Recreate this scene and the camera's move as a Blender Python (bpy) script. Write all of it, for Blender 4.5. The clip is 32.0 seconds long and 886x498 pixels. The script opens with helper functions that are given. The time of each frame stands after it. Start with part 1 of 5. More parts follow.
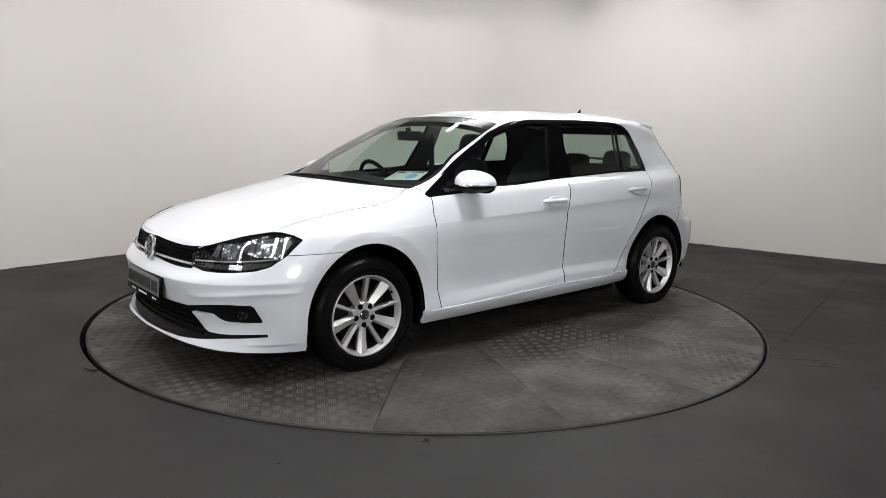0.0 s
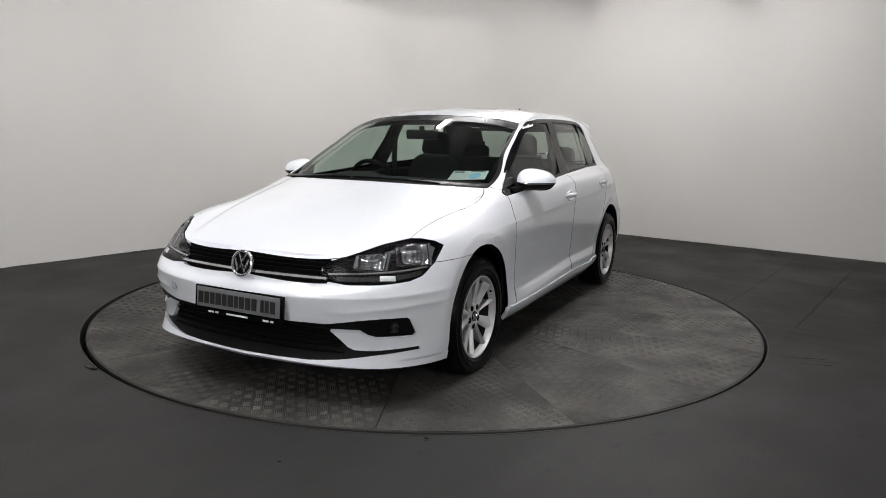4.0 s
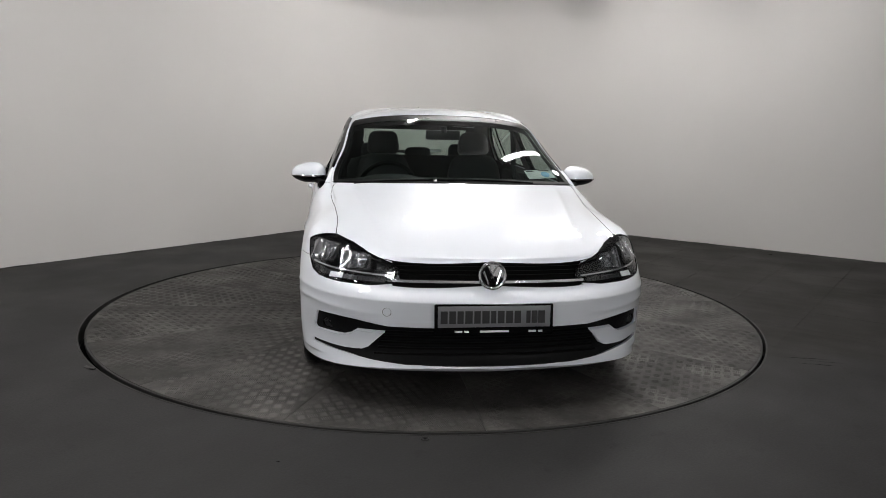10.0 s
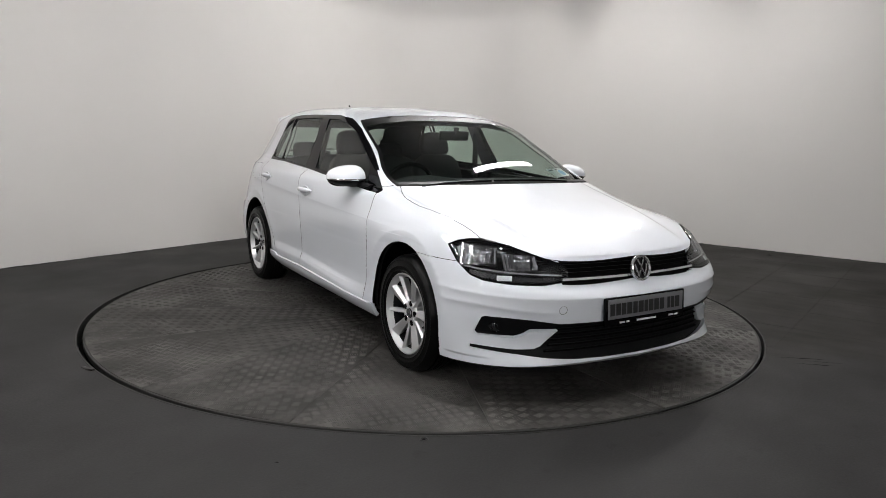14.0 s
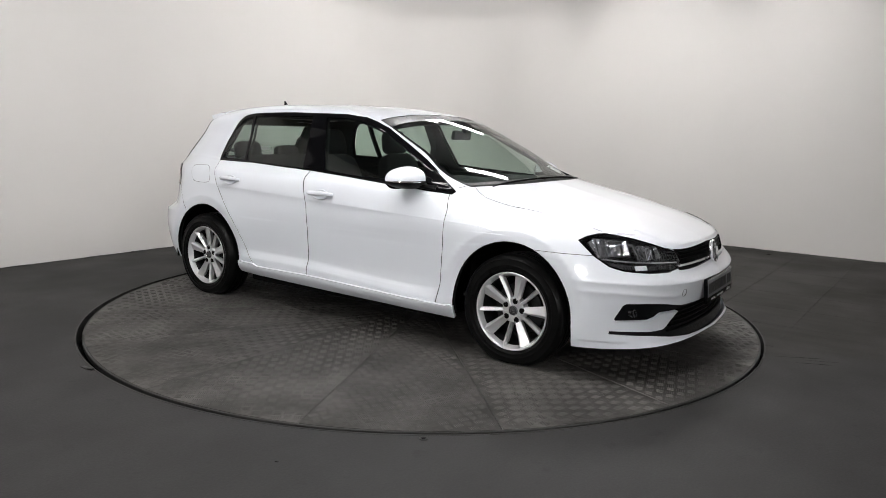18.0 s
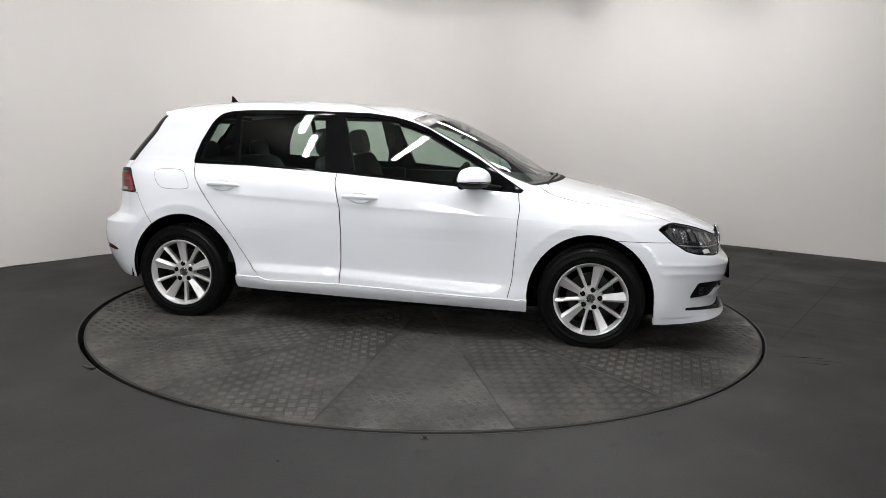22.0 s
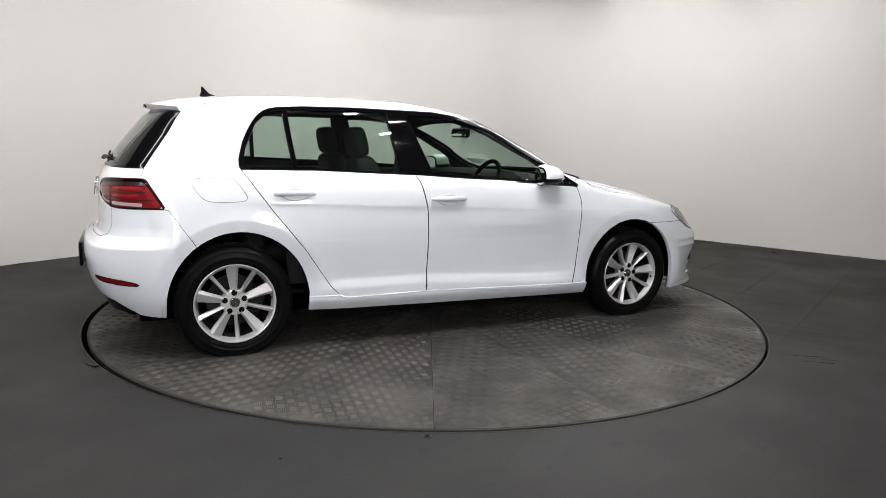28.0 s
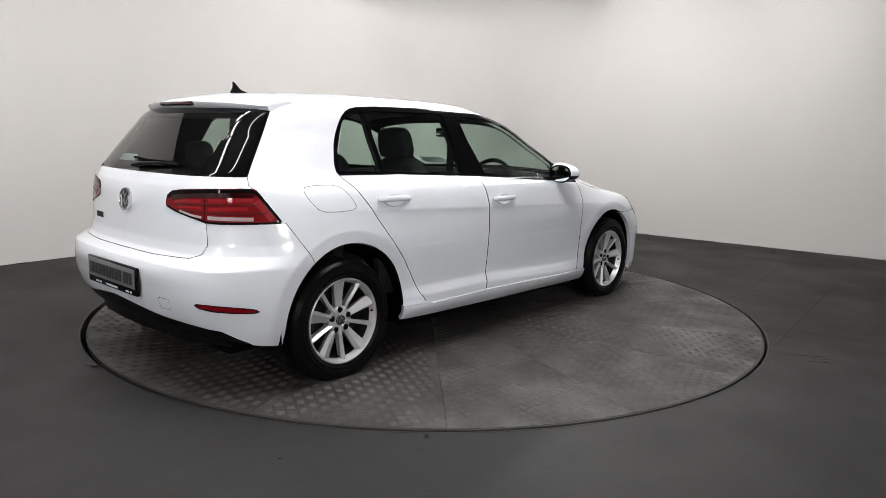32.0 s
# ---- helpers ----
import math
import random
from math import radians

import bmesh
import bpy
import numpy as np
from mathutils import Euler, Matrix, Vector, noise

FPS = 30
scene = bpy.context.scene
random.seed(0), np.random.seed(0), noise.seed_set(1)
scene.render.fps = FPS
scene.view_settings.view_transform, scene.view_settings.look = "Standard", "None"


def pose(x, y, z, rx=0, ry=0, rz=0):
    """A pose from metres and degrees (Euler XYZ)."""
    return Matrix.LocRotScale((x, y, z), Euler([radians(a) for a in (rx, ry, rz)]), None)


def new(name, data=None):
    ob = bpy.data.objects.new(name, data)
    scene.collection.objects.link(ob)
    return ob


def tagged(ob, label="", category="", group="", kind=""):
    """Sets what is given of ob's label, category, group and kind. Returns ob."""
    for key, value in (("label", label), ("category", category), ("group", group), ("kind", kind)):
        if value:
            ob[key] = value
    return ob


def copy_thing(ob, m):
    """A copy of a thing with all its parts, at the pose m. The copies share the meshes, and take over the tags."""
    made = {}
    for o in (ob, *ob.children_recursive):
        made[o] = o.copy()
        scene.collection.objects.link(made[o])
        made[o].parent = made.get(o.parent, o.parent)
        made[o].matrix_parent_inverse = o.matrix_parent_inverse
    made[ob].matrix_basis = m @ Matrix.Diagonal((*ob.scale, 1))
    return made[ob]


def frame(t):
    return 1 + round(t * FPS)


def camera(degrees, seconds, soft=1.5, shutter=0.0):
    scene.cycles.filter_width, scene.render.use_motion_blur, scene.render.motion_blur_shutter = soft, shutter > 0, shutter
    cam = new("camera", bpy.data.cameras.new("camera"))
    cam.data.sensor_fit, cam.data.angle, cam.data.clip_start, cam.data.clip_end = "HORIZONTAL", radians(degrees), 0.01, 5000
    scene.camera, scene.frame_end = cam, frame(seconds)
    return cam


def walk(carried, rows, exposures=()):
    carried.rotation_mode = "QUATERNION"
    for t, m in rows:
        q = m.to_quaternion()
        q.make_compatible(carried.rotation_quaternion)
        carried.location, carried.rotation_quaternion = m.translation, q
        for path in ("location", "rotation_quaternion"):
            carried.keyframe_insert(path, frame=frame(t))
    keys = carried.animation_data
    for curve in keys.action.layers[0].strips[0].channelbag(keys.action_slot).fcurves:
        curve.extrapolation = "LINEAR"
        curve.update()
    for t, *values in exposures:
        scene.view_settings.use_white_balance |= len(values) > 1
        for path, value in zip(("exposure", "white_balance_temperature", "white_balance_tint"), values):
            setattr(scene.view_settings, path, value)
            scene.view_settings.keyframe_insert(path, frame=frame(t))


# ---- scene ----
# A white hatchback on a 4.5 m turntable in a photo room. Turntable centre at the origin, floor at z = 0.

# ---- camera ----
cam = camera(64.52, 32.0, soft=.8)
EYE = (0, -5.0, 1.227)
# small sway of the camera: seconds, turn to the left and tilt upwards in degrees
SWAY = [(0, .078, .125), (3.5, .078, 0), (9, 0, 0), (14.5, -.138, .046), (18, -.161, 0), (22, -.069, -.046), (23.5, .078, -.231),
        (25, .161, -.231), (28, .161, -.194), (32, .092, -.207)]


def aim(turn, tilt):
    return pose(*EYE, 90 - 9.304 + tilt, 0, -1.155 + turn) @ pose(0, 0, 0, 0, 0, 1.2975)


walk(cam, [(t, aim(a, b)) for t, a, b in SWAY], exposures=[(0, -.10), (6, -.44), (9, -.55), (12, -.47), (14, -.34), (17, -.13), (19, -.08), (23, -.06), (28, .04), (32, -.03)])

# ---- light ----
ROOM_TURN = 52.2     # the room's long axis against the x axis, degrees
U_MIN, U_MAX, V_MIN, V_MAX, HIGH = -6.6, 4.62, -3.52, 5.6, 3.25
room = pose(0, 0, 0, 0, 0, ROOM_TURN)       # room axes: u along the left wall, v towards the left wall's far side (minus)


def in_room(u, v, z):
    return room @ Vector((u, -v, z))


world = bpy.data.worlds.new("world")
scene.world = world
world.use_nodes = True
world.node_tree.nodes["Background"].inputs[0].default_value = (.8, .85, 1, 1)
world.node_tree.nodes["Background"].inputs[1].default_value = .02

# The third, fourth, sixth and last battens are unseen, added as fill light.
LAMP_ROWS = [(.15, 1.8, 2.95, .15, 1.8), (1.42, 1.12, 2.95, 1.42, 1.12), (-1.7, -1.1, 2.95, -1.7, -1.1), (2.6, 2.0, 2.95, 2.6, 2.0),
             (-1.05, -2.4, 2.95, -1.05, -2.4), (-3.3, -4.7, 2.95, -1.9, -2.2), (.95, 3.1, 2.95, .95, 3.1), (-2.4, -2.3, 2.95, -2.4, -2.3)]


def lamp_pose(x, y, z, tx, ty):
    """A batten along the room's long axis that shines towards the floor point (tx, ty)."""
    down = (Vector((tx, ty, .4)) - Vector((x, y, z))).normalized()
    along = room.to_3x3() @ Vector((1, 0, 0))
    along = (along - down * along.dot(down)).normalized()
    m = Matrix((along, (-down).cross(along), -down)).transposed().to_4x4()
    return Matrix.Translation((x, y, z)) @ m


# ---- materials ----
def material(name, base, rough=.5, metal=0.0, coat=0.0, spread=.04, scale=6.0, bump=0.0, bump_scale=200.0, stain=0.0, emit=0.0, spec=.5):
    """A surface with variation at two scales: a wide, soft one and a fine grain, in colour and in roughness."""
    m = bpy.data.materials.new(name)
    m.use_nodes = True
    t = m.node_tree
    p = t.nodes["Principled BSDF"]
    N, L = t.nodes.new, t.links.new
    co = N("ShaderNodeTexCoord")
    big, fine = N("ShaderNodeTexNoise"), N("ShaderNodeTexNoise")
    big.inputs["Scale"].default_value, big.inputs["Detail"].default_value = scale, 5
    fine.inputs["Scale"].default_value, fine.inputs["Detail"].default_value = bump_scale, 3
    L(co.outputs["Object"], big.inputs["Vector"])
    L(co.outputs["Object"], fine.inputs["Vector"])
    add = N("ShaderNodeMath")
    add.operation = "MULTIPLY_ADD"
    L(fine.outputs[0], add.inputs[0])
    add.inputs[1].default_value = .35
    L(big.outputs[0], add.inputs[2])
    ramp = N("ShaderNodeMapRange")
    ramp.inputs[1].default_value, ramp.inputs[2].default_value = .35, 1.0
    ramp.inputs[3].default_value, ramp.inputs[4].default_value = 1 - spread, 1 + spread
    L(add.outputs[0], ramp.inputs[0])
    mul = N("ShaderNodeVectorMath")
    mul.operation = "SCALE"
    mul.inputs[0].default_value = base
    L(ramp.outputs[0], mul.inputs["Scale"])
    L(mul.outputs[0], p.inputs["Base Color"])
    rr = N("ShaderNodeMapRange")
    rr.inputs[1].default_value, rr.inputs[2].default_value = .3, 1.0
    rr.inputs[3].default_value, rr.inputs[4].default_value = max(rough - .1 * min(1, rough * 2) - stain, .01), min(rough + .1 * min(1, rough * 2) + stain, 1)
    L(add.outputs[0], rr.inputs[0])
    L(rr.outputs[0], p.inputs["Roughness"])
    p.inputs["Metallic"].default_value = metal
    p.inputs["Coat Weight"].default_value = coat
    p.inputs["Coat Roughness"].default_value = .03
    p.inputs["Specular IOR Level"].default_value = spec
    if bump:
        b = N("ShaderNodeBump")
        b.inputs["Strength"].default_value, b.inputs["Distance"].default_value = bump, .002
        L(fine.outputs[0], b.inputs["Height"])
        L(b.outputs[0], p.inputs["Normal"])
    if emit:
        p.inputs["Emission Color"].default_value = (*base, 1)
        p.inputs["Emission Strength"].default_value = emit
    return m


def glass(name, tint, rough=0.0, gloss=.055):
    """A thin pane: tinted see-through, with the mirror gloss of glass."""
    m = bpy.data.materials.new(name)
    m.use_nodes = True
    t = m.node_tree
    t.nodes.remove(t.nodes["Principled BSDF"])
    N, L = t.nodes.new, t.links.new
    fr, tr, gl, mix = N("ShaderNodeLayerWeight"), N("ShaderNodeBsdfTransparent"), N("ShaderNodeBsdfGlossy"), N("ShaderNodeMixShader")
    steep, much = N("ShaderNodeMath"), N("ShaderNodeMath")
    fr.inputs[0].default_value = .5
    steep.operation, steep.inputs[1].default_value = "POWER", 5
    much.operation, much.inputs[1].default_value, much.inputs[2].default_value = "MULTIPLY_ADD", .90, gloss
    L(fr.outputs["Facing"], steep.inputs[0])
    L(steep.outputs[0], much.inputs[0])
    tr.inputs[0].default_value = (*tint, 1)
    gl.inputs["Roughness"].default_value = rough
    L(much.outputs[0], mix.inputs[0])
    L(tr.outputs[0], mix.inputs[1])
    L(gl.outputs[0], mix.inputs[2])
    L(mix.outputs[0], t.nodes["Material Output"].inputs[0])
    return m


def floor_material():
    """Grey floor paint: newer and smooth in front, old, brown and worn in long streaks towards the far wall, with an uneven edge between."""
    m = material("floor_paint", (1, 1, 1), .55, spread=.10, scale=1.3, bump=.25, bump_scale=90, stain=.08, spec=.14)
    t = m.node_tree
    N, L = t.nodes.new, t.links.new
    p = t.nodes["Principled BSDF"]
    grain = p.inputs["Base Color"].links[0].from_socket
    geo = N("ShaderNodeNewGeometry")
    turn = N("ShaderNodeMapping")
    turn.inputs["Rotation"].default_value = (0, 0, -radians(ROOM_TURN))
    L(geo.outputs["Position"], turn.inputs[0])
    for node in list(t.nodes):
        if node.bl_idname == "ShaderNodeTexNoise":
            L(turn.outputs[0], node.inputs["Vector"])

    def noise(scale, stretch, lo, hi, a, b):
        mp, n, r = N("ShaderNodeMapping"), N("ShaderNodeTexNoise"), N("ShaderNodeMapRange")
        mp.inputs["Scale"].default_value = stretch
        L(turn.outputs[0], mp.inputs[0])
        L(mp.outputs[0], n.inputs["Vector"])
        n.inputs["Scale"].default_value, n.inputs["Detail"].default_value = scale, 8
        for k, q in enumerate((lo, hi, a, b)):
            r.inputs[k + 1].default_value = q
        L(n.outputs[0], r.inputs[0])
        return r.outputs[0]

    def maths(kind, a, b, c=None):
        n = N("ShaderNodeMath")
        n.operation = kind
        for k, q in enumerate((a, b, c)):
            if q is None:
                continue
            if isinstance(q, (int, float)):
                n.inputs[k].default_value = q
            else:
                L(q, n.inputs[k])
        return n.outputs[0]

    xyz = N("ShaderNodeSeparateXYZ")
    L(geo.outputs["Position"], xyz.inputs[0])
    line = maths("MULTIPLY_ADD", xyz.outputs[0], .16, xyz.outputs[1])
    line = maths("ADD", line, noise(1.2, (1, 1, 1), .3, .7, -.16, .16))
    edge, west, old = N("ShaderNodeMapRange"), N("ShaderNodeMapRange"), N("ShaderNodeMix")
    for k, q in enumerate((-.90, -.78, 0, 1)):
        edge.inputs[k + 1].default_value = q
    for k, q in enumerate((-1.2, 1.2, .15, 1)):
        west.inputs[k + 1].default_value = q
    L(line, edge.inputs[0])
    L(xyz.outputs[0], west.inputs[0])
    mask = maths("MULTIPLY", edge.outputs[0], west.outputs[0])
    old.data_type = "RGBA"
    L(mask, old.inputs[0])
    old.inputs[6].default_value, old.inputs[7].default_value = (.0285, .0279, .0279, 1), (.0195, .0181, .0162, 1)
    streak_new = noise(2.2, (.5, 2.0, 1), .38, .68, .93, 1.07)
    streak_old = maths("MULTIPLY", noise(2.4, (4.5, .5, 1), .36, .66, .76, 1.22), noise(14, (5, .4, 1), .35, .66, .88, 1.10))
    streak = N("ShaderNodeMix")
    L(mask, streak.inputs[0])
    L(streak_new, streak.inputs[2])
    L(streak_old, streak.inputs[3])
    scuff = noise(9, (1, 1, 1), .25, .36, .72, 1)
    info = N("ShaderNodeObjectInfo")
    tile = maths("MULTIPLY_ADD", info.outputs["Random"], .08, .96)
    k = maths("MULTIPLY", maths("MULTIPLY", streak.outputs[0], scuff), tile)
    a, b = N("ShaderNodeVectorMath"), N("ShaderNodeVectorMath")
    a.operation, b.operation = "MULTIPLY", "SCALE"
    L(grain, a.inputs[0])
    L(old.outputs[2], a.inputs[1])
    L(a.outputs[0], b.inputs[0])
    L(k, b.inputs["Scale"])
    L(b.outputs[0], p.inputs["Base Color"])
    return m


def plate_material():
    """Worn steel tread plate: grey paint rubbed to bare metal in patches, dirt between."""
    m = bpy.data.materials.new("tread_steel")
    m.use_nodes = True
    t = m.node_tree
    N, L = t.nodes.new, t.links.new
    p = t.nodes["Principled BSDF"]
    geo = N("ShaderNodeNewGeometry")
    co = N("ShaderNodeTexCoord")
    info = N("ShaderNodeObjectInfo")
    off = N("ShaderNodeVectorMath")
    off.operation = "MULTIPLY_ADD"
    off.inputs[1].default_value = (3, 2, 1)
    L(info.outputs["Random"], off.inputs[0])
    L(co.outputs["Object"], off.inputs[2])
    a, b = N("ShaderNodeTexNoise"), N("ShaderNodeTexNoise")
    a.inputs["Scale"].default_value, a.inputs["Detail"].default_value = 3.2, 6
    b.inputs["Scale"].default_value, b.inputs["Detail"].default_value = 55, 4
    L(off.outputs[0], a.inputs["Vector"])
    L(off.outputs[0], b.inputs["Vector"])
    ramp = N("ShaderNodeValToRGB")
    e = ramp.color_ramp.elements
    e[0].position, e[0].color = .36, (.034, .032, .030, 1)
    e[1].position, e[1].color = .68, (.112, .106, .099, 1)
    mid = ramp.color_ramp.elements.new(.52)
    mid.color = (.064, .0605, .0565, 1)
    mix = N("ShaderNodeMath")
    mix.operation = "MULTIPLY_ADD"
    mix.inputs[1].default_value = .22
    L(b.outputs[0], mix.inputs[0])
    sub = N("ShaderNodeMath")
    sub.operation = "SUBTRACT"
    sub.inputs[1].default_value = .11
    L(a.outputs[0], sub.inputs[0])
    L(sub.outputs[0], mix.inputs[2])
    L(mix.outputs[0], ramp.inputs[0])
    L(ramp.outputs[0], p.inputs["Base Color"])
    rr = N("ShaderNodeMapRange")
    rr.inputs[1].default_value, rr.inputs[2].default_value, rr.inputs[3].default_value, rr.inputs[4].default_value = .3, .7, .70, .48
    L(mix.outputs[0], rr.inputs[0])
    L(rr.outputs[0], p.inputs["Roughness"])
    p.inputs["Metallic"].default_value = .45
    bp = N("ShaderNodeBump")
    bp.inputs["Strength"].default_value, bp.inputs["Distance"].default_value = .3, .001
    L(b.outputs[0], bp.inputs["Height"])
    L(bp.outputs[0], p.inputs["Normal"])
    return m


WALL = material("wall_paint", (.59, .573, .555), .75, spread=.03, scale=.8, bump=.12, bump_scale=120)
# Paint of the unseen walls, kept pale so that they bounce fill light.
WALL_FRONT = material("fill_wall_paint", (.55, .55, .55), .75, spread=.06, scale=1.0, spec=.1)
CEILING = material("ceiling_paint", (.13, .13, .13), .9, spread=.1, scale=1.0, spec=.1)
FLOOR = floor_material()
PIT = material("pit_dark", (.004, .004, .004), .9, spec=.03)
GROUT = material("floor_grout", (.0185, .0175, .016), .9, spread=.2, spec=.2)
RING = material("ring_steel", (.022, .0215, .0205), .55, metal=.3, spread=.25, scale=9)
TREAD = plate_material()
PAINT = material("white_car_paint", (.722, .75, .80), .32, coat=1.0, spread=.006, scale=3, bump_scale=900)
SEAL = material("black_rubber", (.003, .003, .003), .6, spread=.2, scale=30, spec=.04)
PLASTIC = material("black_textured_plastic", (.0045, .0045, .005), .45, spread=.15, scale=40, bump=.2, bump_scale=600, spec=.10)
GLOSS = material("black_gloss_trim", (.0025, .0025, .003), .04, spread=.1, spec=.14)
TRIM_BLACK = material("black_satin_trim", (.0025, .0025, .003), .06, spread=.1, spec=.12)
FRIT = material("black_glass_border", (.003, .003, .0033), .30, spread=.1, spec=.10)
LINER = material("dark_interior_trim", (.017, .017, .018), .75, spread=.1, scale=15, bump=.15, bump_scale=500, spec=.12)
CLOTH = material("charcoal_seat_cloth", (.020, .020, .022), .9, spread=.12, scale=14, bump=.1, bump_scale=300)
GREY_TRIM = material("grey_headlining", (.28, .28, .27), .85, spread=.06, scale=20)
TYRE = material("tyre_rubber", (.004, .004, .004), .30, spread=.25, scale=25, bump=.3, bump_scale=300, spec=.08)
ALLOY = material("silver_alloy", (.64, .64, .65), .40, metal=.70, coat=.15, spread=.01, scale=30)
# Near-black alloy: on the wheel barrel it carries the shade behind the spokes.
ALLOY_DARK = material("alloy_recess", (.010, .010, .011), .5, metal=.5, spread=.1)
CHROME = material("chrome", (.80, .80, .81), .07, metal=1, spread=.02)
BADGE_CHROME = material("satin_chrome", (.70, .70, .72), .12, metal=.8, coat=.5, spread=.02)
CHROME_SOFT = material("lamp_reflector", (.56, .56, .58), .14, metal=.9, spread=.06, scale=40)
LAMP_BLACK = material("lamp_bezel", (.012, .012, .013), .22, metal=.1, spread=.15, scale=30)
DISC = material("brake_disc", (.022, .022, .021), .45, metal=.7, spread=.15, scale=30)
RED_LENS = material("red_lamp_lens", (.17, .003, .006), .10, coat=.2, spread=.08, scale=14, spec=.25)
RED_DARK = material("dark_red_lens", (.022, .0015, .002), .10, coat=.2, spread=.08)
WHITE_LENS = material("clear_ribbed_lens", (.42, .33, .33), .15, coat=1, spread=.12, scale=90)
RED_BRIGHT = material("bright_red_lens", (.27, .007, .011), .12, coat=.2, spread=.1, scale=60)
WHITE_STRIP = material("painted_reflection", (.72, .73, .75), .25, coat=.6, spread=.05)
LAMP_RIB = material("grey_lens_rib", (.035, .035, .037), .25, coat=.6, spread=.1)
PLATE_GREY = material("plate_grey", (.135, .135, .145), .4, spread=.05, scale=12)
INK = material("black_ink", (.008, .008, .008), .5)
PAPER = material("paper_white", (.72, .74, .74), .6, spread=.03)
PAPER_BLUE = material("paper_blue", (.22, .42, .62), .6, spread=.1)
MIRROR = material("mirror_glass", (.85, .86, .86), .02, metal=1, spread=.01)
HOUSING = material("lamp_housing", (.7, .7, .69), .5)
GLOW = material("tube_diffuser", (1.0, .98, .972), .5, spread=0, emit=70)
GLOW_FLOOD = material("flood_diffuser", (1.0, .98, .972), .5, spread=0, emit=600)
GLOW_BOX = material("softbox_cloth", (1.0, .985, .975), .6, spread=0, emit=31)
PANE = glass("green_tinted_glass", (.66, .76, .70))
SCREEN = glass("windscreen_glass", (.74, .83, .78))
DARK_PANE = glass("rear_tinted_glass", (.56, .63, .59), gloss=.10)
LENS = glass("clear_lamp_cover", (.93, .94, .95))


# ---- mesh helpers ----
def part(name, bm, mat, parent=None, label="", smooth=True, angle=35):
    """Links a bmesh as one mesh object under a thing or under a part."""
    me = bpy.data.meshes.new(name)
    bm.normal_update()
    if smooth:
        for f in bm.faces:
            f.smooth = True
        for e in bm.edges:
            if len(e.link_faces) == 2 and e.calc_face_angle(0) > radians(angle):
                e.smooth = False
    bm.to_mesh(me)
    bm.free()
    me.materials.append(mat)
    ob = new(name, me)
    if parent:
        ob.parent = parent
    return tagged(ob, label)


def box(sx, sy, sz, at=(0, 0, 0), bevel=0.0, turn=(0, 0, 0), segments=2, bm=None):
    bm = bm or bmesh.new()
    m = pose(*at, *turn) @ Matrix.Diagonal((sx, sy, sz, 1))
    got = bmesh.ops.create_cube(bm, size=1, matrix=m)["verts"]
    if bevel:
        edges = list({e for v in got for e in v.link_edges})
        bmesh.ops.bevel(bm, geom=edges, offset=bevel, segments=segments, affect="EDGES", profile=.6)
    return bm


def lathe(profile, n=48, axis="y", bm=None, close=False):
    """Turns a profile of (radius, along) round the axis."""
    bm = bm or bmesh.new()
    rows = []
    for i in range(n):
        a = 2 * math.pi * i / n
        rows.append([bm.verts.new((r * math.cos(a), h, r * math.sin(a)) if axis == "y" else (r * math.cos(a), r * math.sin(a), h)) for r, h in profile])
    last = len(profile) if close else len(profile) - 1
    for i in range(n):
        a, b = rows[i], rows[(i + 1) % n]
        for j in range(last):
            k = (j + 1) % len(profile)
            bm.faces.new((a[j], a[k], b[k], b[j]))
    bmesh.ops.recalc_face_normals(bm, faces=bm.faces)
    return bm


def tube(points, r, n=8, bm=None, flat=1.0):
    """A round bar along points."""
    bm = bm or bmesh.new()
    pts = [Vector(p) for p in points]
    rows = []
    for i, p in enumerate(pts):
        d = (pts[min(i + 1, len(pts) - 1)] - pts[max(i - 1, 0)]).normalized()
        side = d.cross(Vector((0, 0, 1)))
        side = side.normalized() if side.length > 1e-4 else Vector((1, 0, 0))
        up = side.cross(d)
        rad = r[i] if isinstance(r, (list, tuple)) else r
        rows.append([bm.verts.new(p + rad * (math.cos(a) * side + flat * math.sin(a) * up)) for a in (2 * math.pi * k / n for k in range(n))])
    for a, b in zip(rows, rows[1:]):
        for k in range(n):
            bm.faces.new((a[k], a[(k + 1) % n], b[(k + 1) % n], b[k]))
    bm.faces.new(rows[0][::-1])
    bm.faces.new(rows[-1])
    bmesh.ops.recalc_face_normals(bm, faces=bm.faces)
    return bm


def prism(outline, thick, bm=None, m=None):
    """A flat plate with the given (x, z) outline, thick along y."""
    bm = bm or bmesh.new()
    m = m or Matrix()
    a = [bm.verts.new(m @ Vector((x, 0, z))) for x, z in outline]
    b = [bm.verts.new(m @ Vector((x, thick, z))) for x, z in outline]
    bm.faces.new(a)
    bm.faces.new(b[::-1])
    n = len(a)
    for i in range(n):
        bm.faces.new((a[i], b[i], b[(i + 1) % n], a[(i + 1) % n]))
    bmesh.ops.recalc_face_normals(bm, faces=bm.faces)
    return bm


def thing(name, label, category, group="", at=None):
    ob = new(name)
    ob.empty_display_size = .1
    if at is not None:
        ob.matrix_world = at
    return tagged(ob, label, category, group)


